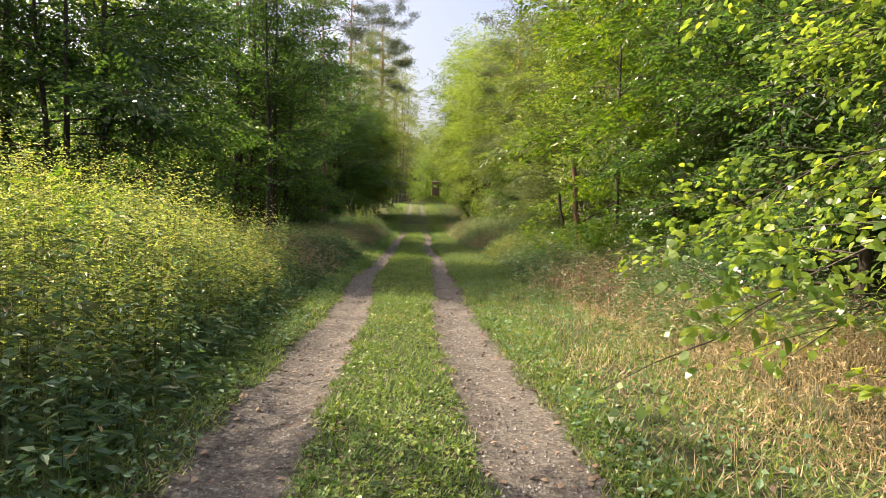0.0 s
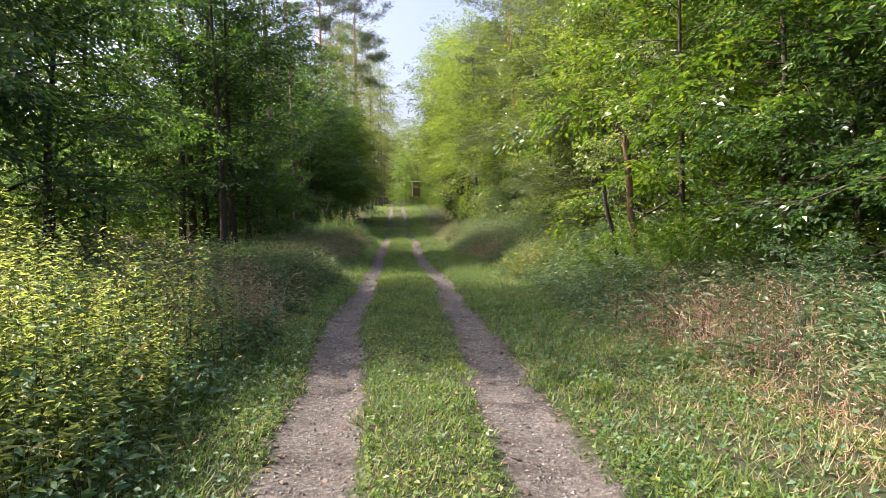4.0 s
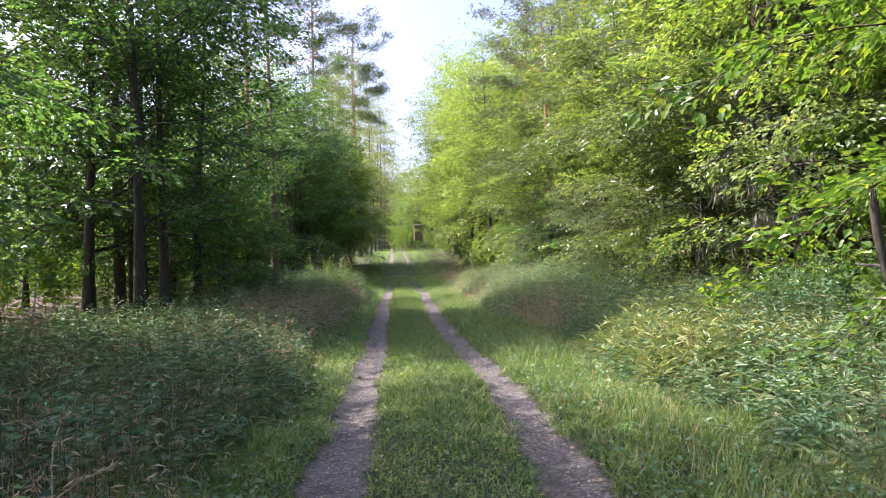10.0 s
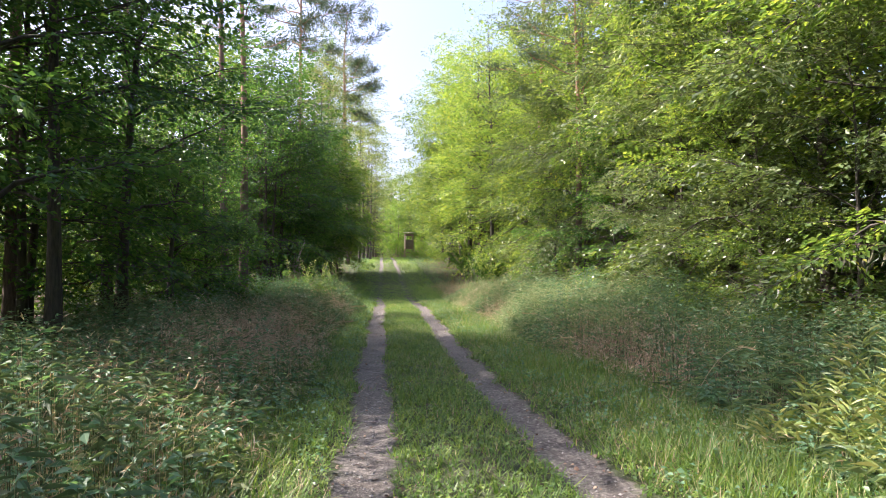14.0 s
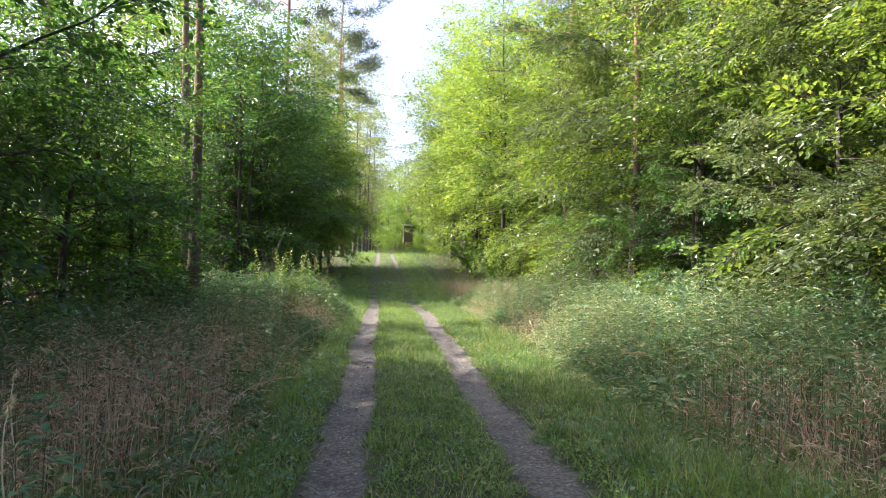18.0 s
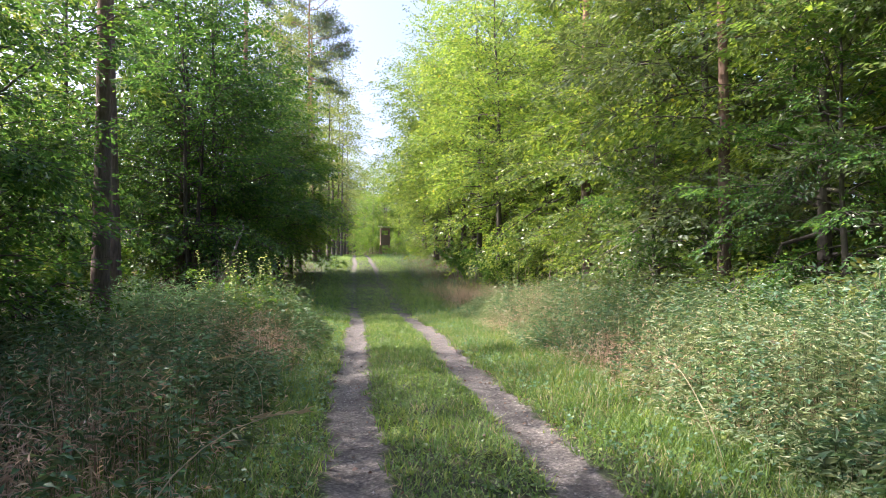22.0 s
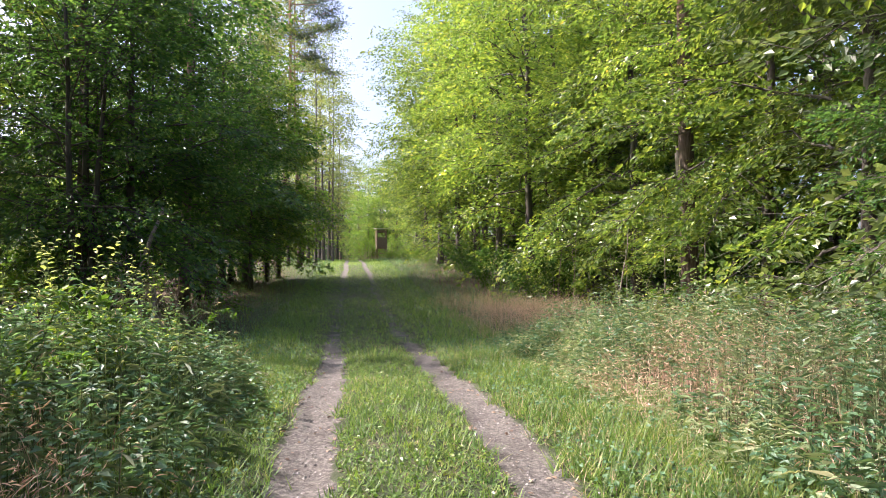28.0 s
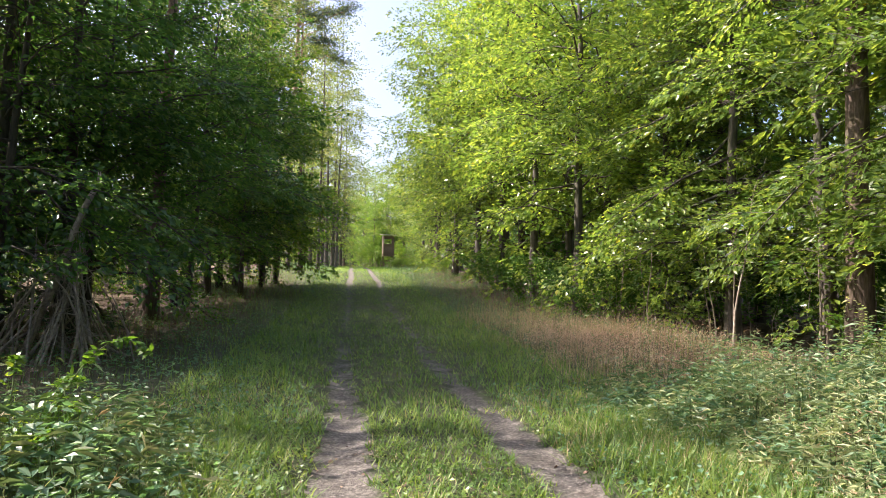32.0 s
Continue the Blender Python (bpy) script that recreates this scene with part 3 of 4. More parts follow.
# broad low beeches by the start
hero = broadleaf("beech_tree", 140, 8.4, 3.4, 0.95, 58, 22000, 0.115, BARK, BEECH, "broad young beech with sunlit branches over dry grass", fine=True, r0=0.07)
plant(hero, [(5.7, 6.4, 40, 1.0)])
hero2 = broadleaf("beech_tree", 141, 10.5, 3.1, 0.25, 46, 18000, 0.118, BARK, HORN, "leafy beech with branches down to the weeds", r0=0.12)
plant(hero2, [(8.2, 10.2, 10, 1.0), (8.4, 15.6, 120, 1.0), (9.6, 4.0, 220, 1.0), (9.4, 20.8, 60, 0.95), (10.8, 24.6, 250, 0.9), (6.7, 39.0, 300, 0.62), (6.4, 44.6, 20, 0.5)])
# thin-stemmed oaks with open feet
thin = [broadleaf("oak_tree", 150 + v, 10 + v, 3.1, 1.7, 34, 11500, 0.14, DARKBARK, OAK, "slender young oak with a bare stem and light crown", r0=0.085) for v in range(2)]
plant(thin[0], [(5.9, 19.9, 0, 1.0), (8.6, 22.5, 90, 1.1), (9.6, 22.8, 200, 0.95), (-6.0, 75, 300, 1.2), (-5.4, 71.5, 20, 1.2)])
plant(thin[1], [(6.6, 17.4, 30, 0.95), (9.6, 19.0, 140, 1.1), (10.4, 24.5, 260, 1.1), (-4.9, 79.6, 10, 1.2), (-5.4, 77.5, 90, 1.1)])
# hornbeams that shade the other side
horn = [broadleaf("hornbeam_tree", 200 + v, (8.6, 11.0, 12.2)[v], 3.4, (0.7, 1.4, 1.9)[v], 44, 14500, 0.128, DARKBARK, HORN,
                  "dark hornbeam with spreading layered branches at the track's edge", stems=1 + (v == 1), r0=0.13, rise=((0.1, 1.15), (0.2, 1.2), (0.3, 1.25))[v], thick=0.05) for v in range(3)]
spots = [[], [], []]
ROW_L = [17.4, 19.6, 22.0, 30.2, 32.8, 35.0, 42.0, 56.6, 55.4, 57.8, 60.2, 63.8, 67.4, 71.4, 75.6]
for n, y in enumerate(ROW_L):
    x = -7.3 - 0.8 * pr_.random() + (0.7 if y > 47 else -0.3)
    spots[(1, 2, 0, 2)[n % 4]].append((x, y, pr_.random() * 360, (0.98 + 0.14 * pr_.random()) * (1.08 if y > 50 else 1.0)))
# the three at y 4 to 6 are added out of view to shade the start
spots[0] += [(-12.4, 14.5, 300.0, 0.85), (-13.6, 10.5, 120.0, 0.85), (-10.8, 17.2, 10.0, 0.9), (-7.4, 4.4, 40.0, 1.05), (-10.2, 6.0, 77.0, 0.8), (-7.2, 4.9, 30.0, 0.95), (-8.6, 38.4, 210.0, 0.95), (-6.6, 37.6, 120.0, 0.72), (-9.4, 40.6, 100.0, 0.8), (-6.3, 40.2, 200.0, 0.6), (-9.6, 25.0, 60.0, 0.6), (-12.0, 53.0, 150.0, 0.85)]
spots[0].extend([(6.9, 11.2, 10.0, 0.8), (7.0, 13.6, 140.0, 0.85), (7.2, 16.4, 250.0, 0.7)])
for t_, s_ in zip(horn, spots):
    plant(t_, s_)
# two dark stems with steep boughs
bough = broadleaf("hornbeam_tree", 210, 13.0, 3.5, 2.3, 26, 11500, 0.12, DARKBARK, HORN, "old hornbeam with a dark bare stem and steep boughs", r0=0.135, rise=(0.75, 1.3), thick=0.075, sag=0.5)
plant(bough, [(-5.8, 28.1, 0, 1.0), (-6.1, 30.4, 140, 1.0), (-6.3, 33.6, 250, 0.95)])
# woods behind both edges
high = [broadleaf("forest_tree", 310 + v, 15.5 + 1.5 * v, 4.0, 5.0 + v, 32, 5200, 0.25, DARKBARK, (HORN, BEECH)[v], "tall forest tree with a bare lower stem behind the edge", r0=0.16, sag=0.25, twigs=False) for v in range(2)]
high_spots = [[(-10.8, 19.4, 30.0, 1.0)], [(-14.0, 20.6, 200.0, 1.05)]]
for k in range(15):
    y = 18.8 + 4.1 * k + 1.2 * pr_.random()
    if not (y < 31 or 36 < y < 53):
        high_spots[k % 2].append((-11.2 - 2.5 * pr_.random(), y, pr_.random() * 360, 0.95 + 0.2 * pr_.random()))
for t_, s_ in zip(high, high_spots):
    plant(t_, s_)
back = [broadleaf("forest_tree", 300 + v, 12 + 1.5 * v, 3.8, 0.6 + v, 30, 4300, 0.26, DARKBARK, (HORN, BEECH)[v % 2], "leafy forest tree standing behind the edge of the track", r0=0.15, sag=0.25, twigs=False) for v in range(4)]
spots = [[], [], [], []]
n = 0
for row, (dx, step) in enumerate(((12.0, 4.6), (18.0, 6.4))):
    for side in (-1, 1):
        y = (18.5 if side < 0 else 2.0) + row
        while y < (78 if side < 0 else 86) + 8 * row:
            low = side < 0 and (21 < y < 28 + row or 37.5 < y < 41.5 or 45 + 2 * row < y < 53 + 3 * row)
            spots[n % 4].append((side * (dx + 2 * pr_.random()), y + pr_.random() * 2, pr_.random() * 360, ((0.6, 0.5)[row] if low else (0.62, 0.7)[row] if side < 0 else 1.05) * (0.9 + 0.25 * pr_.random())))
            n += 1
            y += step
for t_, s_ in zip(back, spots):
    plant(t_, s_)
# tall sparse trees at the far bend
birch = [broadleaf("birch_tree", 340 + v, 17 + 3 * v, 2.8, 3.0, 46, 4200, 0.17, BIRCHBARK, BIRCH, "tall pale birch with a thin airy crown", r0=0.15, sag=0.7, twigs=False) for v in range(2)]
plant(birch[0], [(-5.6, 79, 0, 1.1), (-3.4, 110, 140, 1.3), (-2.9, 115, 20, 1.4), (7.4, 106, 200, 0.9), (6.5, 134, 20, 0.9)])
plant(birch[1], [(-6.4, 76, 30, 1.0), (-5.2, 112, 110, 1.15), (-4.2, 118, 260, 1.25), (4.2, 136, 60, 0.7), (-2.2, 123, 20, 1.15)])
far = broadleaf("forest_tree", 360, 11, 3.4, 0.3, 40, 8000, 0.17, BARK, BEECH, "leafy forest tree beside the far end of the track", r0=0.16, twigs=False)
far_spots = [(10.6 + 1.2 * pr_.random(), 26.5 + 3.5 * k + pr_.random(), pr_.random() * 360, 1.15 + 0.15 * pr_.random()) for k in range(12) if k not in (8, 9)]
plant(far, far_spots + [(9.3, 67.5, 30, 1.5), (9.5, 72.5, 150, 1.6), (9.8, 78, 260, 1.7), (10.0, 83, 0, 1.75), (10.2, 88, 100, 1.85), (10.4, 94, 210, 1.9), (10.4, 100.5, 20, 1.9), (10.6, 110, 130, 1.8), (10.6, 117, 60, 1.7), (9.6, 127, 250, 1.4),
            (-8.6, 76, 300, 0.9), (-10, 115, 10, 1.3), (-6.5, 121, 170, 1.3), (7.0, 140, 75, 1.4), (5.0, 152, 15, 1.6), (-9.5, 156, 80, 1.8), (1.5, 165, 60, 1.7), (-2.0, 186, 10, 2.2), (4.0, 190, 130, 2.2), (9.5, 180, 200, 2.0), (-8.5, 182, 290, 2.1), (-14, 176, 45, 2.0), (15, 174, 145, 2.0), (12, 158, 20, 1.9), (-12, 160, 70, 1.9)])
crown_beech = broadleaf("beech_tree", 363, 20, 5.2, 4.5, 54, 18000, 0.17, BARK, BEECH, "tall beech whose high crown leans over the track", r0=0.2, twigs=False)
plant(crown_beech, [(7.4, 65.5, 0, 1.0), (7.3, 71, 100, 1.0), (7.3, 77, 220, 1.1), (7.4, 84, 310, 1.1), (7.2, 92, 60, 1.15), (7.0, 101, 160, 1.15)])
high_birch = broadleaf("birch_tree", 364, 25, 3.0, 8.5, 50, 5200, 0.18, BIRCHBARK, BIRCH, "very tall birch with a bare stem and airy crown", r0=0.12, sag=0.6, twigs=False)
plant(high_birch, [(-6.0, 82, 0, 1.0), (-5.4, 91, 80, 1.0), (-3.4, 94, 170, 1.05), (-5.2, 101, 260, 1.1), (-7.2, 79, 40, 0.95), (-2.4, 110, 130, 1.1), (-7.6, 87, 10, 1.0)])
willow = broadleaf("willow_tree", 362, 9.5, 2.3, 0.4, 44, 7500, 0.17, BIRCHBARK, OAK, "bright yellow-green willow standing full in the sun", r0=0.1, twigs=False)
plant(willow, [(2.0, 130, 0, 1.0), (4.4, 131.5, 110, 1.15), (0.9, 135, 200, 1.1)])
# pines
p1 = pine("pine_tree", 400, 27, (1.6, 0.5), "tall leaning pine with a kinked orange stem", 0.6, 0.22, 0.55, 1500, 4.2, 24)
plant(p1, [(-5.6, 85, 0, 1.0)])
p2 = pine("pine_tree", 401, 25, (0.3, 0.2), "tall straight pine rising above the wood", 0.66, 0.2, 0.1, 1000, 3.4, 20)
plant(p2, [(-6.6, 63.5, 0, 1.0), (-8.6, 52, 160, 1.05), (-4.6, 91, 100, 0.95), (-10.8, 45.5, 200, 1.0), (11.7, 39, 30, 0.95), (12.5, 30, 250, 1.0), (14, 50, 20, 1.0)])
p3 = pine("pine_tree", 402, 22, (-0.3, 0.1), "old pine with a thick dark trunk", 0.62, 0.25, 0.1, 500)
plant(p3, [(-5.85, 43.6, 0, 0.74), (8.6, 28.7, 70, 1.0), (-8.5, 33.6, 20, 0.7), (6.3, 41.7, 260, 0.58), (8.0, 53.4, 130, 0.9)])
# spruces
sp = spruce("spruce_tree", 500, 11, 2.2, 0.8, 6500, "dark spruce with drooping branches")
plant(sp, [(-8.0, 57.5, 0, 1.0), (-12.5, 19, 20, 0.9), (-2.9, 124, 60, 1.1), (-1.9, 142, 150, 1.3), (-2.8, 165, 200, 1.2), (-4.5, 172, 10, 1.4), (-0.5, 178, 50, 1.3), (2.0, 172, 140, 1.2), (4.5, 168, 90, 1.2), (-7, 176, 90, 1.3)])
sp2 = spruce("spruce_tree", 501, 9, 2.0, 2.2, 5000, "spruce with dead lower twigs hung with grey lichen", 2600)
plant(sp2, [(7.9, 26.6, 0, 1.0), (11.0, 29.0, 120, 1.05)])

# distant woods close the view
r = np.random.default_rng(9)
n = 20000
side = np.where(r.random(n) < 0.5, -1, 1)
px = side * (25 + 26 * r.random(n))
py = -30 + 260 * r.random(n)
end = r.random(n) < 0.3
px[end] = -60 + 120 * r.random(end.sum())
py[end] = 190 + 25 * r.random(end.sum())
start_ = r.random(n) < 0.1
px[start_] = -55 + 110 * r.random(start_.sum())
py[start_] = -45 + 15 * r.random(start_.sum())
hz = np.where((px < 0) & (py > 0) & (py < 190), np.interp(-px, [25, 50], [8, 16]), 20) * r.random(n) ** 0.9
pos = np.stack([px, py, np.interp(py, GY, GZ) + hz], 1)
pos = np.repeat(pos, 5, 0) + r.standard_normal((n * 5, 3)) * 0.7
sz = 0.45 + 0.4 * r.random(n * 5)
stuff = new("distant_woods", tri_mesh("distant_woods", *leaves(pos, r.standard_normal((n * 5, 3)), r.standard_normal((n * 5, 3)) * 0.6 + (0, 0, 1), sz, sz * 0.7), HORN))
tagged(stuff, "dense green woods far back from the track", "woods", kind="stuff")

# ---- weeds and grass ----


def drift(x, y, s, seed):
    """Smooth patchiness between 0 and 1."""
    a = np.sin(x * s + seed) * np.sin(y * s * 0.8 + 1.7 * seed) + 0.6 * np.sin(x * s * 2.1 + y * s * 1.3 + seed * 3) + 0.4 * np.sin(y * s * 3.1 - x * s * 1.9 + seed)
    return np.clip(0.5 + 0.33 * a, 0, 1)


def weed_height(x, y):
    """How high the rank weeds stand beside the track."""
    start = np.interp(y, [4, 6, 9, 12, 15, 22, 30, 40, 44, 47, 51, 60], [1.1, 1.15, 1.3, 1.5, 1.5, 1.25, 1.4, 1.45, 1.2, 1.3, 1.6, 1.9])
    left = np.clip((-x - start - 0.3 * drift(x, y, 0.6, 1)) / 0.9, 0, 1) * np.interp(y, [-2, 5, 9, 13, 15.5, 18, 40, 44, 46.5, 48.5, 51, 62, 70], [1.0, 1.15, 1.5, 1.55, 1.1, 0.9, 0.95, 1.25, 1.4, 0.7, 0.35, 0.35, 0.4]) * (1 + 0.35 * np.clip((-x - 3.5) / 2, 0, 1) * (y < 15))
    right = np.clip((x - 2.0 - 0.5 * drift(x, y, 0.5, 4)) / 1.1, 0, 1) * np.interp(y, [-2, 8, 10.5, 13, 17, 24, 27, 33, 38, 44, 49, 51.5, 55, 62, 70], [0.22, 0.26, 0.42, 0.85, 0.85, 0.9, 1.1, 1.35, 1.35, 1.3, 1.1, 0.5, 0.6, 0.5, 0.4])
    h = np.where(x < 0, left, right)
    far_ = np.clip((9.0 - np.abs(x)) / 2.0, 0, 1)
    return h * far_ * (0.56 + 0.42 * drift(x, y, 1.1, 2) + 0.3 * drift(x, y, 3.3, 7))


def rust(x, y):
    """Where the weeds have died back to a rusty brown."""
    out = 0 * x
    for cx, cy, rx, ry in ((3.5, 14.2, 1.3, 1.8), (2.7, 11.2, 1.0, 1.6), (2.9, 29.4, 1.0, 2.8), (3.4, 45.3, 1.3, 1.7), (-2.9, 31.5, 1.6, 4.6), (-2.7, 16.5, 1.0, 2.2), (2.7, 39.5, 0.7, 2.5), (-2.5, 41.4, 1.0, 1.4), (4.5, 57.0, 1.6, 3.0)):
        out = np.maximum(out, np.exp(-((x - cx) / rx) ** 2 - ((y - cy) / ry) ** 2))
    return np.clip(1.25 * out - 0.5 * (drift(x, y, 2.6, 6) - 0.4), 0, 1)


def scatter(n, x0, x1, y0, y1, r, near=1.0):
    """Spots in a strip, thicker towards y0 when near is over 1."""
    return x0 + (x1 - x0) * r.random(n), y0 + (y1 - y0) * r.random(n) ** near


def up_to(mask, *arrays):
    return [a[mask] for a in arrays]


def nettles(name, seed, n, x0, x1, y0, y1, label, per=18, mat=NETTLE, leaf=0.08, cut=0.25, dry=0.0, slim=0.5, rusty=False, droop=0.0, tall=1.0):
    r = np.random.default_rng(seed)
    x, y = scatter(n, x0, x1, y0, y1, r)
    h = weed_height(x, y) * (0.65 + 0.5 * r.random(n)) * tall
    keep = (h > cut) & (r.random(n) < rust(x, y) if rusty else (drift(x, y, 0.9, seed) > dry) & (r.random(n) > 0.9 * rust(x, y)))
    x, y, h = up_to(keep, x, y, h)
    n = len(x)
    base = np.stack([x, y, land(x, y)], 1)
    az, ln = r.random(n) * 6.3, (0.9 if rusty else 0.3) * r.random(n)
    top = base + np.stack([np.cos(az) * ln * h, np.sin(az) * ln * h, h], 1)
    k = np.repeat(np.arange(n), per)
    f = 0.1 + 0.9 * r.random(n * per) ** 0.85
    pos = base[k] + (top - base)[k] * f[:, None]
    a2 = r.random(n * per) * 6.3
    way = np.stack([np.cos(a2), np.sin(a2), 0.35 - droop - 0.8 * r.random(n * per)], 1)
    size = leaf * (1.25 - 0.65 * f) * (0.7 + 0.6 * r.random(n * per))
    pos += way * (0.03 + 0.05 * r.random(n * per))[:, None] * (1.2 - f)[:, None]
    nrm = np.array([0, 0, 1.0]) + r.standard_normal((n * per, 3)) * 0.4
    lf = leaves(pos, way, nrm, size, size * slim)
    st = blades(base, h * 1.0, ln * 0.8, az, np.full(n, 0.009), 2)
    root = tagged(new(name, tri_mesh(name, *lf, mat)), label, "weeds", kind="stuff")
    part("stems", tri_mesh("stems", *st, STEM), root)
    return root


def rank_grass(name, seed, n, x0, x1, y0, y1, label, mat, hmul=1.0, cut=0.12, dry=0.0, patch=0.9, width=0.009, heads=True, lean=1.25, head_mat=None, haze=3, rusty=False):
    r = np.random.default_rng(seed)
    x, y = scatter(n, x0, x1, y0, y1, r)
    h = weed_height(x, y) * hmul * (0.55 + 0.6 * r.random(n))
    keep = (h > cut) & (r.random(n) < rust(x, y) if rusty else (drift(x, y, patch, seed) > dry) & (r.random(n) > 0.92 * rust(x, y)))
    x, y, h = up_to(keep, x, y, h)
    n = len(x)
    base = np.stack([x, y, land(x, y) - 0.01], 1)
    az, ln = r.random(n) * 6.3, lean * r.random(n) ** 1.3
    bl = blades(base, h, ln, az, width * (0.6 + 0.8 * r.random(n)), 3)
    root = tagged(new(name, tri_mesh(name, *bl, mat)), label, "grass", kind="stuff")
    if heads:
        m = r.random(n) < (0.45 if rusty else 0.2)
        d = np.stack([np.cos(az), np.sin(az), 0 * az], 1)[m]
        tip = base[m] + d * (ln * h)[m][:, None]
        tip[:, 2] += (h * (1 - 0.35 * np.clip(ln, 0, 1.6)))[m]
        k = np.repeat(np.arange(m.sum()), haze)
        way = d[k] * 0.6 + r.standard_normal((len(k), 3)) * 0.25 + (0, 0, 0.4)
        hd = leaves(tip[k] - way * (0.06 * haze / 3 * r.random(len(k)))[:, None] + r.standard_normal((len(k), 3)) * 0.012 * (haze - 3), way, r.standard_normal((len(k), 3)), 0.04 + 0.04 * r.random(len(k)), 0.009 if haze < 4 else 0.007)
        part("seed_heads", tri_mesh("seed_heads", *hd, head_mat or STRAW), root, "pale dry seed heads")
    return root


nettles("nettles", 21, 7600, -7.5, -1.3, 4, 50, "rank dull-green nettles beside the shaded verge", per=15, leaf=0.1, dry=0.2)
nettles("nettles", 22, 8200, 2.2, 8.0, 10, 51, "rank green nettles and herbs beside the verge", per=15, leaf=0.1, dry=0.22)
nettles("willowherb", 23, 4300, -6.5, -2.0, 6, 15, "tall sunlit leafy herbs with pale yellowing tops", per=24, leaf=0.065, mat=HERB, slim=0.38, tall=1.14)
nettles("low_herbs", 24, 8000, -8, 8, 48, 124, "low green herbs along the shaded track", per=9, cut=0.1)
nettles("reed_grass", 25, 7000, -7.0, -1.2, 4, 50, "leafy drooping grass among the shaded weeds", per=10, mat=REED, leaf=0.2, cut=0.08, dry=0.15, slim=0.055, droop=0.1)
nettles("reed_grass", 26, 8500, 1.9, 7.5, 9, 52, "leafy drooping grass among the weeds", per=10, mat=REED, leaf=0.19, cut=0.12, dry=0.12, slim=0.055, droop=0.1)
nettles("withered_grass", 27, 4000, -5.5, -1.5, 12, 45, "withered brown grass with curled pale leaves", per=14, mat=RUST, leaf=0.085, cut=0.12, slim=0.09, rusty=True, droop=0.25)
nettles("withered_grass", 28, 7000, 1.8, 7.0, 10, 61, "withered reddish grass with curled pale leaves", per=14, mat=RUST, leaf=0.065, cut=0.12, slim=0.1, rusty=True, droop=0.2)
rank_grass("withered_tufts", 46, 9000, -5.5, -1.4, 12, 45, "arching withered grass blades in pinkish-brown tufts", RUST, 0.85, width=0.014, lean=2.2, heads=False, rusty=True)
rank_grass("withered_tufts", 47, 12000, 1.8, 7.0, 10, 50, "arching withered grass blades in reddish tufts", RUST, 0.85, width=0.013, lean=2.2, heads=False, rusty=True)
rank_grass("tall_grass", 31, 10000, -7, -1.4, 4, 50, "tall greenish grass with dry tips among the weeds", REED, 1.0, dry=0.2)
rank_grass("tall_grass", 32, 13000, 1.9, 8, 8, 52, "tall greenish grass with pale tips among the weeds", REED, 1.0, dry=0.15)
rank_grass("rusty_weeds", 33, 7000, -5.5, -1.5, 13, 44, "patches of rusty brown dead weeds", RUST, 0.95, head_mat=RUST, haze=7, lean=1.2, rusty=True)
rank_grass("rusty_weeds", 34, 16000, 1.9, 7.0, 10.5, 61, "patches of reddish brown dry grass", RUST, 0.95, head_mat=RUST, haze=9, lean=1.4, rusty=True, width=0.005)
rank_grass("dry_grass", 35, 34000, 1.7, 8, 3, 11.5, "short straw-coloured dry grass in the sun", STRAW, 1.1, cut=0.02, dry=0.05, lean=1.7, width=0.0038)
rank_grass("meadow_grass", 36, 36000, -7, 7.5, 48, 128, "soft low grass along the shaded track", GRASS, 1.0, cut=0.08, heads=False)
rank_grass("dry_grass", 37, 7000, 2.6, 7.5, 51, 66, "sunlit straw-coloured grass by the wood's edge", STRAW, 1.3, cut=0.08, dry=0.35)
rank_grass("pale_grass", 39, 3500, 2.5, 6.2, 43.4, 49.6, "pale bleached grass standing in full sun", STRAW, 0.9, cut=0.1, dry=0.35, width=0.005, lean=1.3)
rank_grass("pale_grass", 40, 2500, 2.2, 4.8, 34.8, 38.6, "pale bleached grass in a patch of sun", STRAW, 0.85, cut=0.1, dry=0.25, width=0.005, lean=1.3)
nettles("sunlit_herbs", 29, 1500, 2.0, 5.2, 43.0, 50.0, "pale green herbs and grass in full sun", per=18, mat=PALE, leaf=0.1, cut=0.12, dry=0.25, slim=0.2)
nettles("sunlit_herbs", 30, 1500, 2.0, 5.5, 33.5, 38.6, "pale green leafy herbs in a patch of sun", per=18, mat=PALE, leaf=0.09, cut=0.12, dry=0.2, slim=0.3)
nettles("yellow_grass", 38, 420, 2.6, 4.8, 21.3, 25.0, "tall yellow-green grass clump in a patch of sun", per=13, mat=YELLOW, leaf=0.2, cut=0.1, slim=0.045, droop=-0.7)
rank_grass("faded_grass", 45, 10000, -4.6, -1.5, 16, 43, "faded arching grass with pale heads among the weeds", STRAW, 1.0, dry=0.25, width=0.006, lean=1.4)


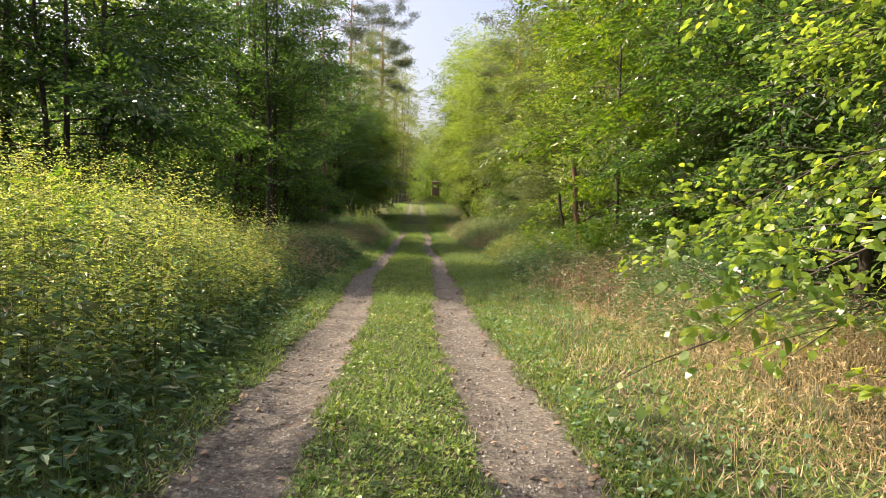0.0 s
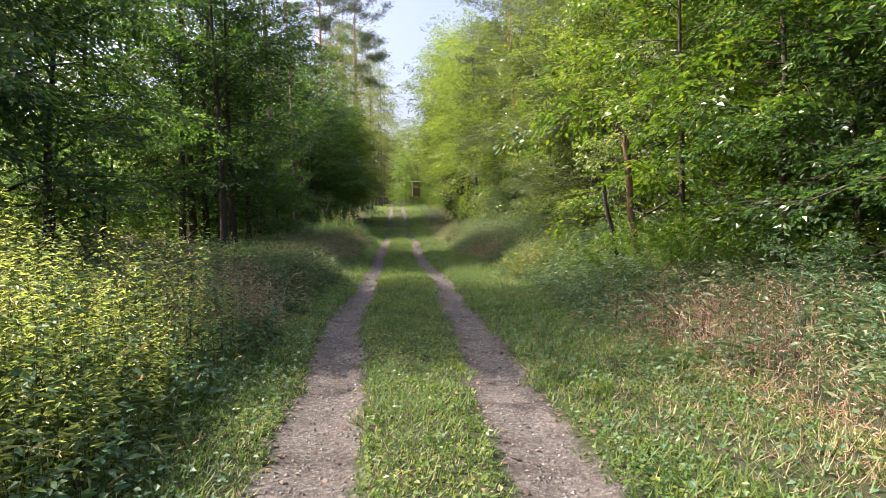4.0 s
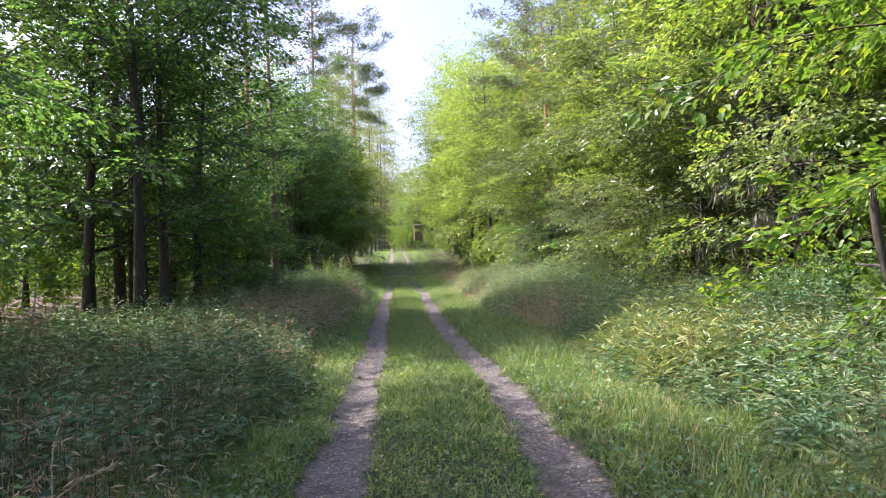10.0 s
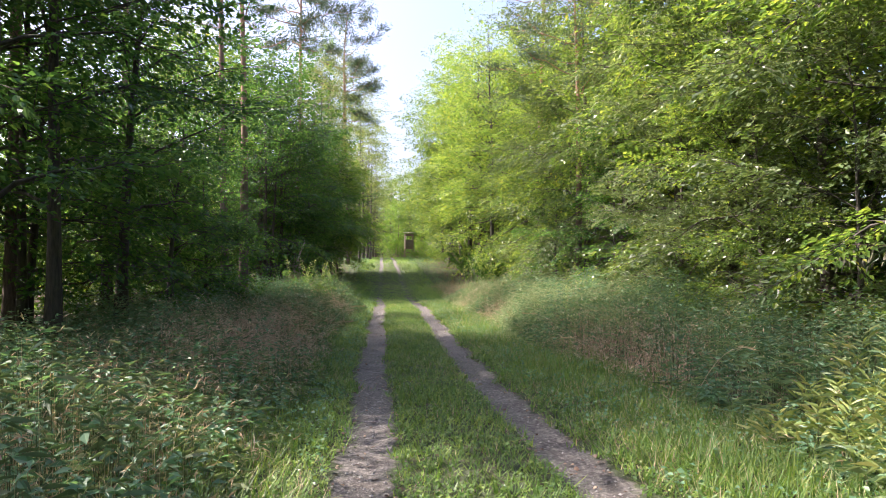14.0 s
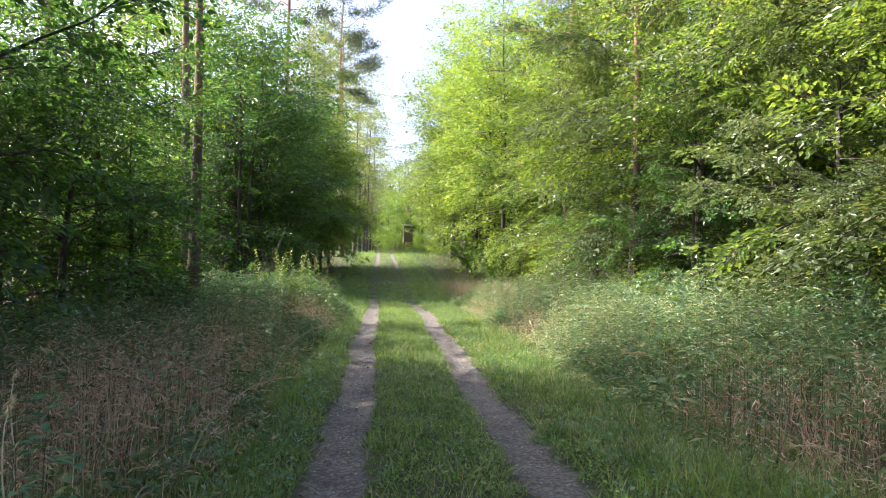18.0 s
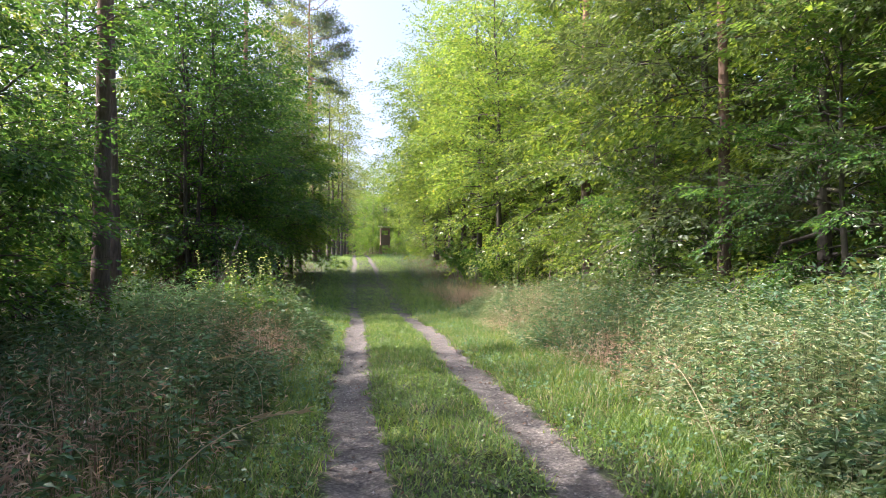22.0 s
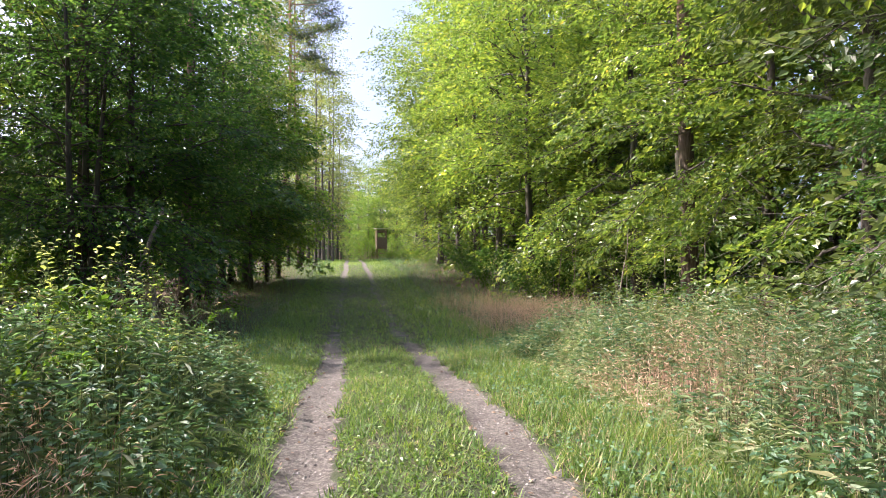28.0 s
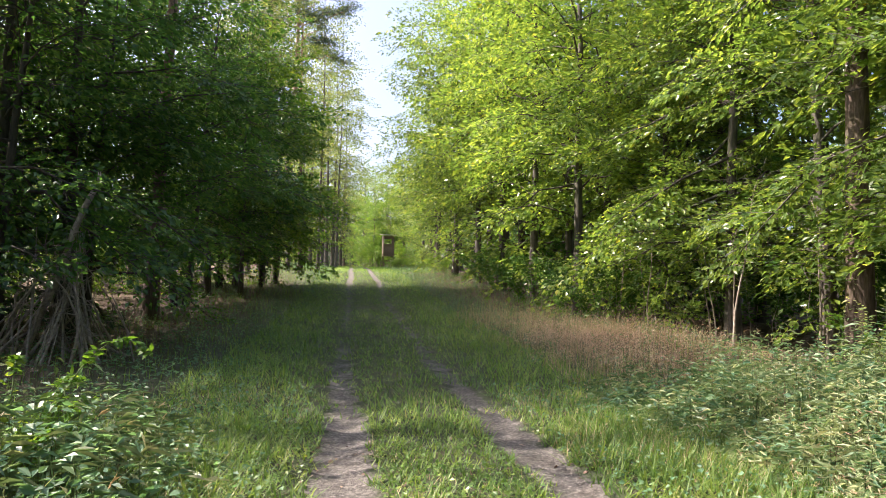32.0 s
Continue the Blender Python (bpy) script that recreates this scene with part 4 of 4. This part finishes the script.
def lawn(name, seed, n, y0, y1, near, label, mat=GRASS, sparse=0.0):
    """Short grass on the middle strip and the verges, none in the ruts."""
    r = np.random.default_rng(seed)
    x, y = scatter(n, -3.0, 3.2, y0, y1, r, near)
    rm = rut_mask(x, y) + 0.5 * (drift(x, y, 9, 3) - 0.5) + 0.5 * (drift(x, y, 3.1, 8) - 0.5)
    h = 0.035 + 0.075 * drift(x, y, 1.6, 5) * r.random(n) + 0.03 * r.random(n)
    h *= np.interp(y, [5, 16, 20, 60], [0.75, 0.9, 1.25, 1.4])
    h = h * (1 + 1.1 * np.clip((np.abs(x) - 1.1) / 0.7, 0, 1) + 0.5 * drift(x, y, 4.3, 2) ** 2)
    keep = (rm < 0.35 + 0.2 * r.random(n)) & (r.random(n) >= sparse * (1 - drift(x, y, 1.3, 9)) * 1.6 - 0.7 * sparse * (x > 1.2))
    if mat is GRASS:
        keep &= ~((x > 1.5 + 0.5 * drift(x, y, 1.7, 12)) & (y < 12.5 + drift(x, y, 1.1, 3)) & (r.random(n) < 0.75))
    x, y, h = up_to(keep, x, y, h)
    n = len(x)
    base = np.stack([x, y, land(x, y) - 0.006], 1)
    bl = blades(base, h, 0.3 + 1.1 * r.random(n), r.random(n) * 6.3, (0.008 + 0.01 * r.random(n)) * (0.5 if mat is STRAW else 1.0), 1)
    return tagged(new(name, tri_mesh(name, *bl, mat)), label, "grass", kind="stuff")


lawn("dry_blades", 43, 80000, 4, 52, 1.4, "straw-coloured dry blades among the short grass", STRAW, 1.0)
lawn("track_grass", 41, 290000, 4, 50, 1.25, "short green grass on the middle strip and verges")
lawn("track_grass", 42, 60000, 50, 125, 1.6, "short shaded grass on the rising track")


def clover(name, seed, n, label, mat, x0, x1, y0, y1, size, flat, near=1.2, avoid=0.4, litter=False, rise=0.05, inner=0.0):
    r = np.random.default_rng(seed)
    x, y = scatter(n, x0, x1, y0, y1, r, near)
    if litter:
        edge_ = np.minimum(np.abs(np.abs(x - rut_x(y, -1)) - rut_w(y)), np.abs(np.abs(x - rut_x(y, 1)) - rut_w(y)))
        keep = r.random(n) < np.where((y < 12) & (x > 1.2), 0.9, np.exp(-edge_ / 0.12) + 0.1)
    else:
        keep = (np.abs(x) > inner) & (rut_mask(x, y) < avoid) & (drift(x, y, 1.9, seed) > 0.3) & ~((x > 1.6) & (y < 10.5) & (r.random(n) < 0.7))
    x, y = up_to(keep, x, y)
    n = len(x)
    pos = np.stack([x, y, land(x, y) + (0.012 if litter else 0.02) + rise * r.random(n) * (not litter)], 1)
    a = r.random(n) * 6.3
    way = np.stack([np.cos(a), np.sin(a), 0.25 * r.standard_normal(n)], 1)
    nrm = np.array([0, 0, 1.0]) + r.standard_normal((n, 3)) * flat
    s = size * (0.6 + 0.8 * r.random(n))
    return tagged(new(name, tri_mesh(name, *leaves(pos, way, nrm, s, s * 0.75, litter), mat)), label, "ground cover", kind="stuff")


clover("clover", 51, 105000, "low clover and plantain in the short grass", CLOVER, -2.6, 3.0, 4, 50, 0.035, 0.35)
clover("verge_herbs", 55, 42000, "low leafy herbs spilling over the verges", NETTLE, -2.3, 2.6, 4, 52, 0.042, 0.5, 1.15, rise=0.16, inner=1.15)
clover("fallen_leaves", 52, 22000, "dry brown fallen leaves along the ruts", LITTER, -2.0, 6.0, 4, 50, 0.042, 0.4, 1.4, litter=True)
r = np.random.default_rng(53)
x, y = scatter(16000, -12, 12, 3, 75, r)
keep = np.abs(x) > 4.5
x, y = up_to(keep, x, y)
a = r.random(len(x)) * 6.3
pos = np.stack([x, y, land(x, y) + 0.01 + 0.03 * r.random(len(x))], 1)
s = 0.07 + 0.06 * r.random(len(x))
tagged(new("leaf_litter", tri_mesh("leaf_litter", *leaves(pos, np.stack([np.cos(a), np.sin(a), 0.3 * r.standard_normal(len(x))], 1), np.array([0, 0, 1.0]) + r.standard_normal((len(x), 3)) * 0.4, s, s * 0.7), LITTER)),
       "brown leaf litter on the forest floor", "leaf litter", kind="stuff")

# gravel in the ruts
r = np.random.default_rng(54)
n = 12000
y = 4 + 44 * r.random(n) ** 1.7
sgn = np.where(r.random(n) < 0.5, -1, 1)
x = rut_x(y, sgn) + r.standard_normal(n) * rut_w(y) * 0.6
s = 0.005 + 0.013 * r.random(n) ** 2.5
c = np.stack([x, y, land(x, y) + s * 0.15], 1)
dirs = np.array([(1, 0, 0), (0, 1, 0), (-1, 0, 0), (0, -1, 0), (0, 0, 0.7), (0, 0, -0.7)], float)
V = c[:, None] + dirs[None] * (s[:, None] * (0.7 + 0.6 * r.random((n, 6))))[:, :, None]
T = np.array([(0, 1, 4), (1, 2, 4), (2, 3, 4), (3, 0, 4), (1, 0, 5), (2, 1, 5), (3, 2, 5), (0, 3, 5)])[None] + np.arange(n)[:, None, None] * 6
tagged(new("gravel", tri_mesh("gravel", V, T, STONE)), "pale gravel and small stones in the ruts", "gravel", kind="stuff")

# ---- single things ----


def bush(name, seed, n_cane, n_leaf, w, h, leaf, mat, label, fine=False):
    r = np.random.default_rng(seed)
    root = thing(name, label, "bush")
    S, wood = [], []
    for a in range(n_cane):
        az, rr = r.random() * 6.3, w * r.random() ** 0.6
        s = np.linspace(0, 1, 7)
        b = np.array([math.cos(az), math.sin(az), 0]) * rr * 0.5
        hh = h * (0.65 + 0.45 * r.random()) * (1 - 0.25 * (rr / w) ** 2)
        line = b + np.array([math.cos(az), math.sin(az), 0]) * (rr * (0.15 + 0.75 * s ** 1.6))[:, None]
        line[:, 2] = hh * (1.25 * s - 0.35 * s ** 2.5)
        line += r.standard_normal((7, 3)) * 0.03
        wood.append(tube(line, 0.008 * (1.1 - s), 4))
        S.append(line)
    S = np.array(S)
    k = r.integers(0, n_cane, n_leaf)
    u = (0.15 + 0.85 * r.random(n_leaf) ** 0.7) * 5.999
    f = np.floor(u).astype(int)
    pos = S[k, f] + (S[k, f + 1] - S[k, f]) * (u - f)[:, None]
    way = r.standard_normal((n_leaf, 3)) * (1, 1, 0.5)
    pos = pos + unit(way) * (0.12 * r.random(n_leaf))[:, None]
    s = leaf * (0.6 + 0.7 * r.random(n_leaf))
    part("cane_tangle", tri_mesh("cane_tangle", *merge(wood), DEADWOOD, True), root)
    part("foliage", tri_mesh("foliage", *leaves(pos, way, np.array([0, 0, 1.0]) + r.standard_normal((n_leaf, 3)) * 0.5, s, s * 0.55, fine), mat), root)
    return root


b1 = bush("bramble_bush", 600, 60, 5200, 1.4, 1.9, 0.075, NETTLE, "tangled green bramble bush beside the track")
plant(b1, [(-4.1, 46.2, 0, 0.7), (-5.2, 44.4, 90, 0.8), (5.2, 36.2, 30, 0.95), (6.0, 33.0, 130, 0.9), (-6.3, 20.2, 10, 0.8), (6.6, 23.6, 70, 0.8), (5.6, 13.6, 190, 0.8)])
b2 = bush("elder_bush", 601, 46, 4200, 1.5, 2.2, 0.09, OAK, "sunlit yellow-green leafy shrub at the track's edge")
# copies at y 46 to 48 front the bramble; their brighter colour imitates sunlight
plant(b2, [(-4.6, 9.6, 0, 0.95), (4.3, 17.9, 80, 0.66), (5.2, 18.5, 210, 0.8), (-3.5, 46.0, 40, 0.55), (-4.1, 47.3, 170, 0.62), (-3.2, 47.9, 260, 0.45), (-5.6, 12.4, 110, 1.0), (-4.4, 7.0, 230, 0.8), (7.2, 19.4, 50, 0.9), (7.0, 14.6, 10, 0.9), (6.9, 17.0, 300, 0.85), (7.3, 22.2, 80, 0.9), (6.7, 25.0, 160, 0.75), (2.2, 129, 200, 1.9), (0.9, 133, 100, 2.2), (3.6, 131, 20, 2.0), (5.8, 92, 150, 0.8), (5.2, 125, 60, 1.7), (4.3, 112.5, 30, 0.55), (5.3, 108.5, 140, 0.55), (6.3, 104.5, 250, 0.62), (3.9, 116.5, 70, 0.6), (5.4, 114.5, 200, 0.7)])


def cane(name, seed, reach, height, label, mat, count=3):
    r = np.random.default_rng(seed)
    root = thing(name, label, "plant")
    for c in range(count):
        az = r.random() * 6.3
        s = np.linspace(0, 1, 10)
        line = np.stack([math.cos(az) * reach * s, math.sin(az) * reach * s, height * (2.2 * s - 1.45 * s * s)], 1) * (0.75 + 0.4 * r.random())
        stem = part("stem", tri_mesh("stem", *tube(line, 0.007 * (1.15 - s), 5), STEM, True), root)
        n = 90
        u = 0.2 + 0.8 * r.random(n)
        pos = np.stack([np.interp(u, s, line[:, k]) for k in range(3)], 1)
        way = r.standard_normal((n, 3)) * (1, 1, 0.4)
        part("foliage", tri_mesh("foliage", *leaves(pos, way, np.array([0, 0, 1.0]) + r.standard_normal((n, 3)) * 0.4, 0.05 + 0.05 * r.random(n), 0.04, True), mat), root)
    return root


arch = cane("bramble_cane", 640, 1.0, 1.5, "arching bramble canes with pale sunlit leaves", OAK)
plant(arch, [(-3.0, 46.6, 0, 1.1), (-3.6, 45.2, 120, 1.2), (-2.7, 47.6, 200, 0.9), (-3.4, 48.4, 300, 0.9), (-4.6, 46.8, 60, 1.3), (-3.2, 44.0, 80, 0.9), (5.4, 50.6, 10, 1.0), (4.8, 49.0, 150, 1.1), (5.0, 37.5, 220, 1.1), (-4.4, 19.5, 20, 1.0), (5.8, 21.6, 100, 1.1)])
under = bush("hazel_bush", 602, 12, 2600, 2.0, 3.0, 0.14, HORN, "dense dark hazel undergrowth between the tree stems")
spots = []
for side in (-1, 1):
    for row in range(2 if side < 0 else 3):
        y = 14.5 if side < 0 else 11.0
        while y < 84:
            if row or not 24 < y < 27:
                spots.append((side * (10.0 + 4.6 * row + 1.5 * pr_.random()), y + pr_.random(), pr_.random() * 360, 0.8 + 0.5 * pr_.random()))
            y += 4.0
spots += [(6.6 + 1.3 * pr_.random(), 61.5 + 2.9 * k + pr_.random(), pr_.random() * 360, 0.75 + 0.35 * pr_.random()) for k in range(8)]
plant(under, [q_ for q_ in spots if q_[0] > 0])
# left side: same hazel in the brighter oak leaf colour, standing in for sunlight
under_sun = bush("hazel_bush", 603, 12, 2600, 2.0, 3.0, 0.14, OAK, "hazel undergrowth with sunlight put into its brighter leaf colour")
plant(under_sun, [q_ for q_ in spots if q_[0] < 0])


def sticks(name, seed, n, w, h, label, cat, long=1.6):
    r = np.random.default_rng(seed)
    root = thing(name, label, cat)
    for a in range(n):
        az = r.random() * 6.3
        foot = np.array([math.cos(az) * w * (0.3 + 0.7 * r.random()), math.sin(az) * w * (0.3 + 0.7 * r.random()), 0])
        head = np.array([r.normal() * 0.25, r.normal() * 0.25, h * (0.55 + 0.5 * r.random())])
        s = np.linspace(0, 1, 6)[:, None]
        line = foot * (1 - s) + head * s + np.sin(s * 3.1) * r.standard_normal(3) * 0.16
        pc = [tube(line, 0.022 * (0.5 + r.random()) * (1.15 - s[:, 0]), 5)]
        for b in range(3):
            i0 = r.integers(1, 5)
            e = line[i0] + r.standard_normal(3) * (0.3, 0.3, 0.2) * long * 0.6
            pc.append(tube(np.stack([line[i0], (line[i0] + e) / 2 + r.standard_normal(3) * 0.05, e]), np.array([0.01, 0.007, 0.003]), 4))
        part("stick", tri_mesh("stick", *merge(pc), DEADWOOD, True), root)
    return root


pile = sticks("brush_pile", 700, 46, 1.35, 2.2, "heap of dead grey branches leaning together", "brush pile")
plant(pile, [(-5.6, 55.0, 0, 1.0), (-8.4, 20.6, 60, 0.6), (-8.2, 24.5, 160, 0.6)])
dead = sticks("dead_branch", 701, 4, 0.7, 1.9, "bare pale dead branch leaning in the weeds", "branch", 2.2)
plant(dead, [(5.5, 39.9, 0, 1.0), (7.2, 32.4, 100, 1.15), (3.9, 13.0, 40, 0.6), (-5.6, 24.0, 200, 0.9), (6.6, 50.5, 70, 0.8)])

stems = broadleaf("young_beech", 710, 3.6, 0.8, 1.6, 9, 220, 0.1, DEADWOOD, BEECH, "thin bare young stem in the dark hollow", r0=0.03, twigs=False)
plant(stems, [(6.8 + 2.4 * pr_.random(), 51.5 + 1.05 * k + 0.5 * pr_.random(), pr_.random() * 360, 0.8 + 0.4 * pr_.random()) for k in range(11)])


def snag(name, seed, line, rad, label, mat=DARKBARK):
    """A broken stem with a splintered top and a stub."""
    r = np.random.default_rng(seed)
    root = thing(name, label, "dead tree")
    line = np.array(line, float)
    k = np.linspace(0, 1, 8)
    pts = line[0] + (line[1] - line[0]) * k[:, None] + r.standard_normal((8, 3)) * (0.02, 0.02, 0)
    pc = [tube(pts, rad * (1 - 0.25 * k) * (1 + 0.3 * np.exp(-k * 10)), 9)]
    for b in range(5):
        a = b * 1.26
        o = np.array([math.cos(a), math.sin(a), 0]) * rad * 0.4
        pc.append(tube(np.stack([pts[-1] + o - (0, 0, 0.05), pts[-1] + o * 0.9 + (0, 0, 0.1 + 0.12 * r.random())]), np.array([rad * 0.35, 0.004]), 4))
    part("stem", tri_mesh("stem", *merge(pc), mat, True), root)
    for b in range(3):
        p0 = pts[3 + b]
        d = unit(r.standard_normal(3) * (1, 1, 0.4))
        part("stub", tri_mesh("stub", *tube(np.stack([p0, p0 + d * (0.15 + 0.25 * r.random())]), np.array([0.022, 0.008]), 5), DEADWOOD, True), root)
    return root


sn = snag("broken_stem", 720, [(0.25, 0.2, -0.1), (-0.1, -0.1, 3.05)], 0.085, "reddish broken tree stem with a splintered top", REDBARK)
plant(sn, [(4.6, 19.5, 0, 1.0)])
sn2 = snag("broken_stem", 721, [(0.3, 0.2, -0.1), (-0.25, 0.0, 2.1)], 0.055, "thin leaning broken stem in the weeds")
plant(sn2, [(4.5, 20.1, 0, 1.0), (-7.2, 22.8, 120, 1.1)])

sn3 = snag("broken_stem", 722, [(-0.6, 0.0, -0.1), (0.4, 0.2, 3.0)], 0.06, "leaning grey dead stem propped in withered brush", DEADWOOD)
plant(sn3, [(-5.4, 54.6, 0, 1.0)])


def shoots(name, seed, count, label):
    """Upright leafy shoots, each with pairs of pale leaves up its stem."""
    r = np.random.default_rng(seed)
    root = thing(name, label, "plant")
    for c in range(count):
        b = np.array([*(r.standard_normal(2) * 0.28), -0.03])
        h = 0.9 + 0.75 * r.random()
        k = np.linspace(0, 1, 7)
        ln = r.standard_normal(2) * 0.16
        line = b + np.stack([ln[0] * k ** 2, ln[1] * k ** 2, h * k], 1)
        part("stem", tri_mesh("stem", *tube(line, 0.008 * (1.15 - k), 5), STEM, True), root)
        n = int(h * 30)
        u = 0.22 + 0.78 * np.arange(n) / n
        pos = np.stack([np.interp(u, k, line[:, q]) for q in range(3)], 1)
        a = np.arange(n) * 2.2 + r.random(n)
        way = np.stack([np.cos(a), np.sin(a), 0.15 + 0.3 * r.standard_normal(n)], 1)
        size = 0.1 * (1.15 - 0.6 * u) * (0.7 + 0.5 * r.random(n))
        part("foliage", tri_mesh("foliage", *leaves(pos, way, np.array([0, 0, 1.0]) + r.standard_normal((n, 3)) * 0.3, size, size * 0.6, True), HERB), root)
    return root


sh = shoots("leafy_shoots", 741, 5, "upright leafy shoots with pale sunlit leaves")
plant(sh, [(4.3, 48.7, 0, 1.0), (5.0, 48.1, 120, 1.1), (5.4, 50.2, 220, 0.9), (-3.1, 46.4, 60, 1.25), (-3.7, 45.8, 160, 1.35), (-2.9, 47.4, 280, 1.1), (-4.2, 47.0, 20, 1.35), (3.2, 33.6, 90, 0.8)])

# fallen log on the open forest floor
r = np.random.default_rng(742)
log = thing("fallen_log", "fallen pale log with stubs on the litter", "log")
k = np.linspace(0, 1, 10)
line = np.stack([-1.4 + 2.8 * k, 0.3 * np.sin(k * 2), 0.1 + 0.03 * np.sin(k * 7)], 1)
part("stem", tri_mesh("stem", *tube(line, 0.1 * (1 - 0.4 * k) * (1 + 0.06 * r.standard_normal(10)), 9), DEADWOOD, True), log)
for k0 in (2, 4, 6, 8):
    part("stub", tri_mesh("stub", *tube(np.stack([line[k0], line[k0] + (0.08 * r.standard_normal(), -0.12, 0.2 + 0.15 * r.random())]), np.array([0.03, 0.018]), 6), DEADWOOD, True), log)
plant(log, [(8.4, 58.6, 8, 1.0), (-7.2, 36.4, -12, 1.0)])

# long pale grass stalks bent over the verge
r = np.random.default_rng(743)
stalk = thing("grass_stalk", "long pale dry grass stalk bent out of the weeds", "grass", "pale grass stalks")
k = np.linspace(0, 1, 9)
line = np.stack([0.85 * k ** 1.7, 0.1 * np.sin(k * 2.5), 1.15 * k - 0.42 * k ** 3], 1)
part("stem", tri_mesh("stem", *tube(line, 0.0045 * (1.2 - 0.7 * k), 5), DRYSTEM, True), stalk)
pos = line[-1] - (line[-1] - line[-2]) * (1.6 * r.random(26))[:, None]
part("seed_head", tri_mesh("seed_head", *leaves(pos, (line[-1] - line[-2]) * 9 + r.standard_normal((26, 3)) * 0.35, r.standard_normal((26, 3)), 0.06, 0.012), STRAW), stalk, "pale feathery seed head")
plant(stalk, [(sx * (1.75 + 1.6 * pr_.random()), y0 + 1.2 * pr_.random(), pr_.random() * 360, 0.75 + 0.4 * pr_.random()) for sx, y0 in [(-1, 15.5 + 1.15 * q_) for q_ in range(22)] + [(1, 26.0 + 2.2 * q_) for q_ in range(7)]])

# torn-up root plate in the sunlit edge
r = np.random.default_rng(730)
root = thing("root_plate", "dark torn-up root plate with brown earth", "stump")
a, b = np.meshgrid(np.linspace(0, 2 * np.pi, 25)[:-1], np.linspace(0, 1, 9))
rad_ = 0.62 * b * (1 + 0.16 * np.sin(a * 3 + 1) + 0.1 * np.sin(a * 7))
V = np.stack([rad_ * np.cos(a), -0.28 * np.cos(b * 1.6) + 0.07 * np.sin(a * 5 + b * 9), 0.55 + rad_ * np.sin(a)], -1).reshape(-1, 3) + r.standard_normal((9 * 24, 3)) * 0.02
i, j = np.meshgrid(np.arange(24), np.arange(8))
q = np.stack([j * 24 + i, j * 24 + (i + 1) % 24, (j + 1) * 24 + (i + 1) % 24, (j + 1) * 24 + i], -1).reshape(-1, 4)
back_ = V + (0, 0.22, 0)
T = np.concatenate([q[:, [0, 1, 2]], q[:, [0, 2, 3]]])
EARTH = plain_material("torn_earth", [(0.3, (0.03, 0.02, 0.014)), (0.7, (0.13, 0.08, 0.05))], 9, 0.95, 0.9)
part("earth", tri_mesh("earth", np.concatenate([V, back_]), np.concatenate([T, T[:, ::-1] + len(V)]), EARTH, True), root)
for k in range(12):
    az = k * 0.52 + r.random() * 0.3
    p0 = np.array([0.35 * math.cos(az), -0.2, 0.55 + 0.35 * math.sin(az)])
    e = p0 + np.array([math.cos(az) * 0.45, -0.2 - 0.3 * r.random(), math.sin(az) * 0.4 + 0.05])
    part("root", tri_mesh("root", *tube(np.stack([p0, (p0 + e) / 2 + r.standard_normal(3) * 0.06, e]), np.array([0.035, 0.02, 0.006]), 6), DEADWOOD, True), root)
plant(root, [(7.0, 48.3, 15, 1.0)])

# wooden hide on posts at the far rise
hide_z = float(land(np.array(3.55), np.array(121.0)))
blind = thing("hunting_hide", "weathered wooden raised hide with a flat roof", "hide")
blind.matrix_basis = pose(3.55, 121, hide_z, 0, 0, 6) @ Matrix.Diagonal((0.82, 0.82, 1.0, 1.0))


def box(name, c, s, mat, parent, label="", rx=0.0):
    bm = bmesh.new()
    bmesh.ops.create_cube(bm, size=1, matrix=Matrix.Translation(c) @ Matrix.Rotation(rx, 4, "X") @ Matrix.Diagonal((*s, 1)))
    bmesh.ops.bevel(bm, geom=bm.edges[:], offset=min(s) * 0.12, segments=1, affect="EDGES")
    me = bpy.data.meshes.new(name)
    bm.to_mesh(me)
    bm.free()
    me.materials.append(mat)
    return part(name, me, parent, label)


LIFT = 0.78
for sx in (-1, 1):
    for sy in (-1, 1):
        box("post", (0.72 * sx, 0.7 * sy, 1.55 + LIFT / 2), (0.12, 0.12, 3.1 + LIFT), BOARD, blind)
for sy in (-1, 1):
    for k in range(9):
        box("board", (0, 0.77 * sy, 0.75 + LIFT + 0.16 * k), (1.56, 0.03, 0.15), BOARD, blind)
    for k in range(2):
        box("board", (0, 0.77 * sy, 2.86 + LIFT + 0.16 * k), (1.56, 0.03, 0.15), BOARD, blind)
    box("brace", (0, 0.79 * sy, 0.45 + LIFT / 2), (1.5, 0.05, 0.1), BOARD, blind)
for sx in (-1, 1):
    for k in range(15):
        box("board", (0.79 * sx, 0, 0.75 + LIFT + 0.16 * k), (0.03, 1.5, 0.15), BOARD, blind)
box("floor", (0, 0, 0.66 + LIFT), (1.5, 1.4, 0.05), BOARD, blind)
box("roof", (0, 0, 3.26 + LIFT), (2.05, 2.0, 0.09), FELT, blind, "pale roofing felt on a flat roof", 0.06)
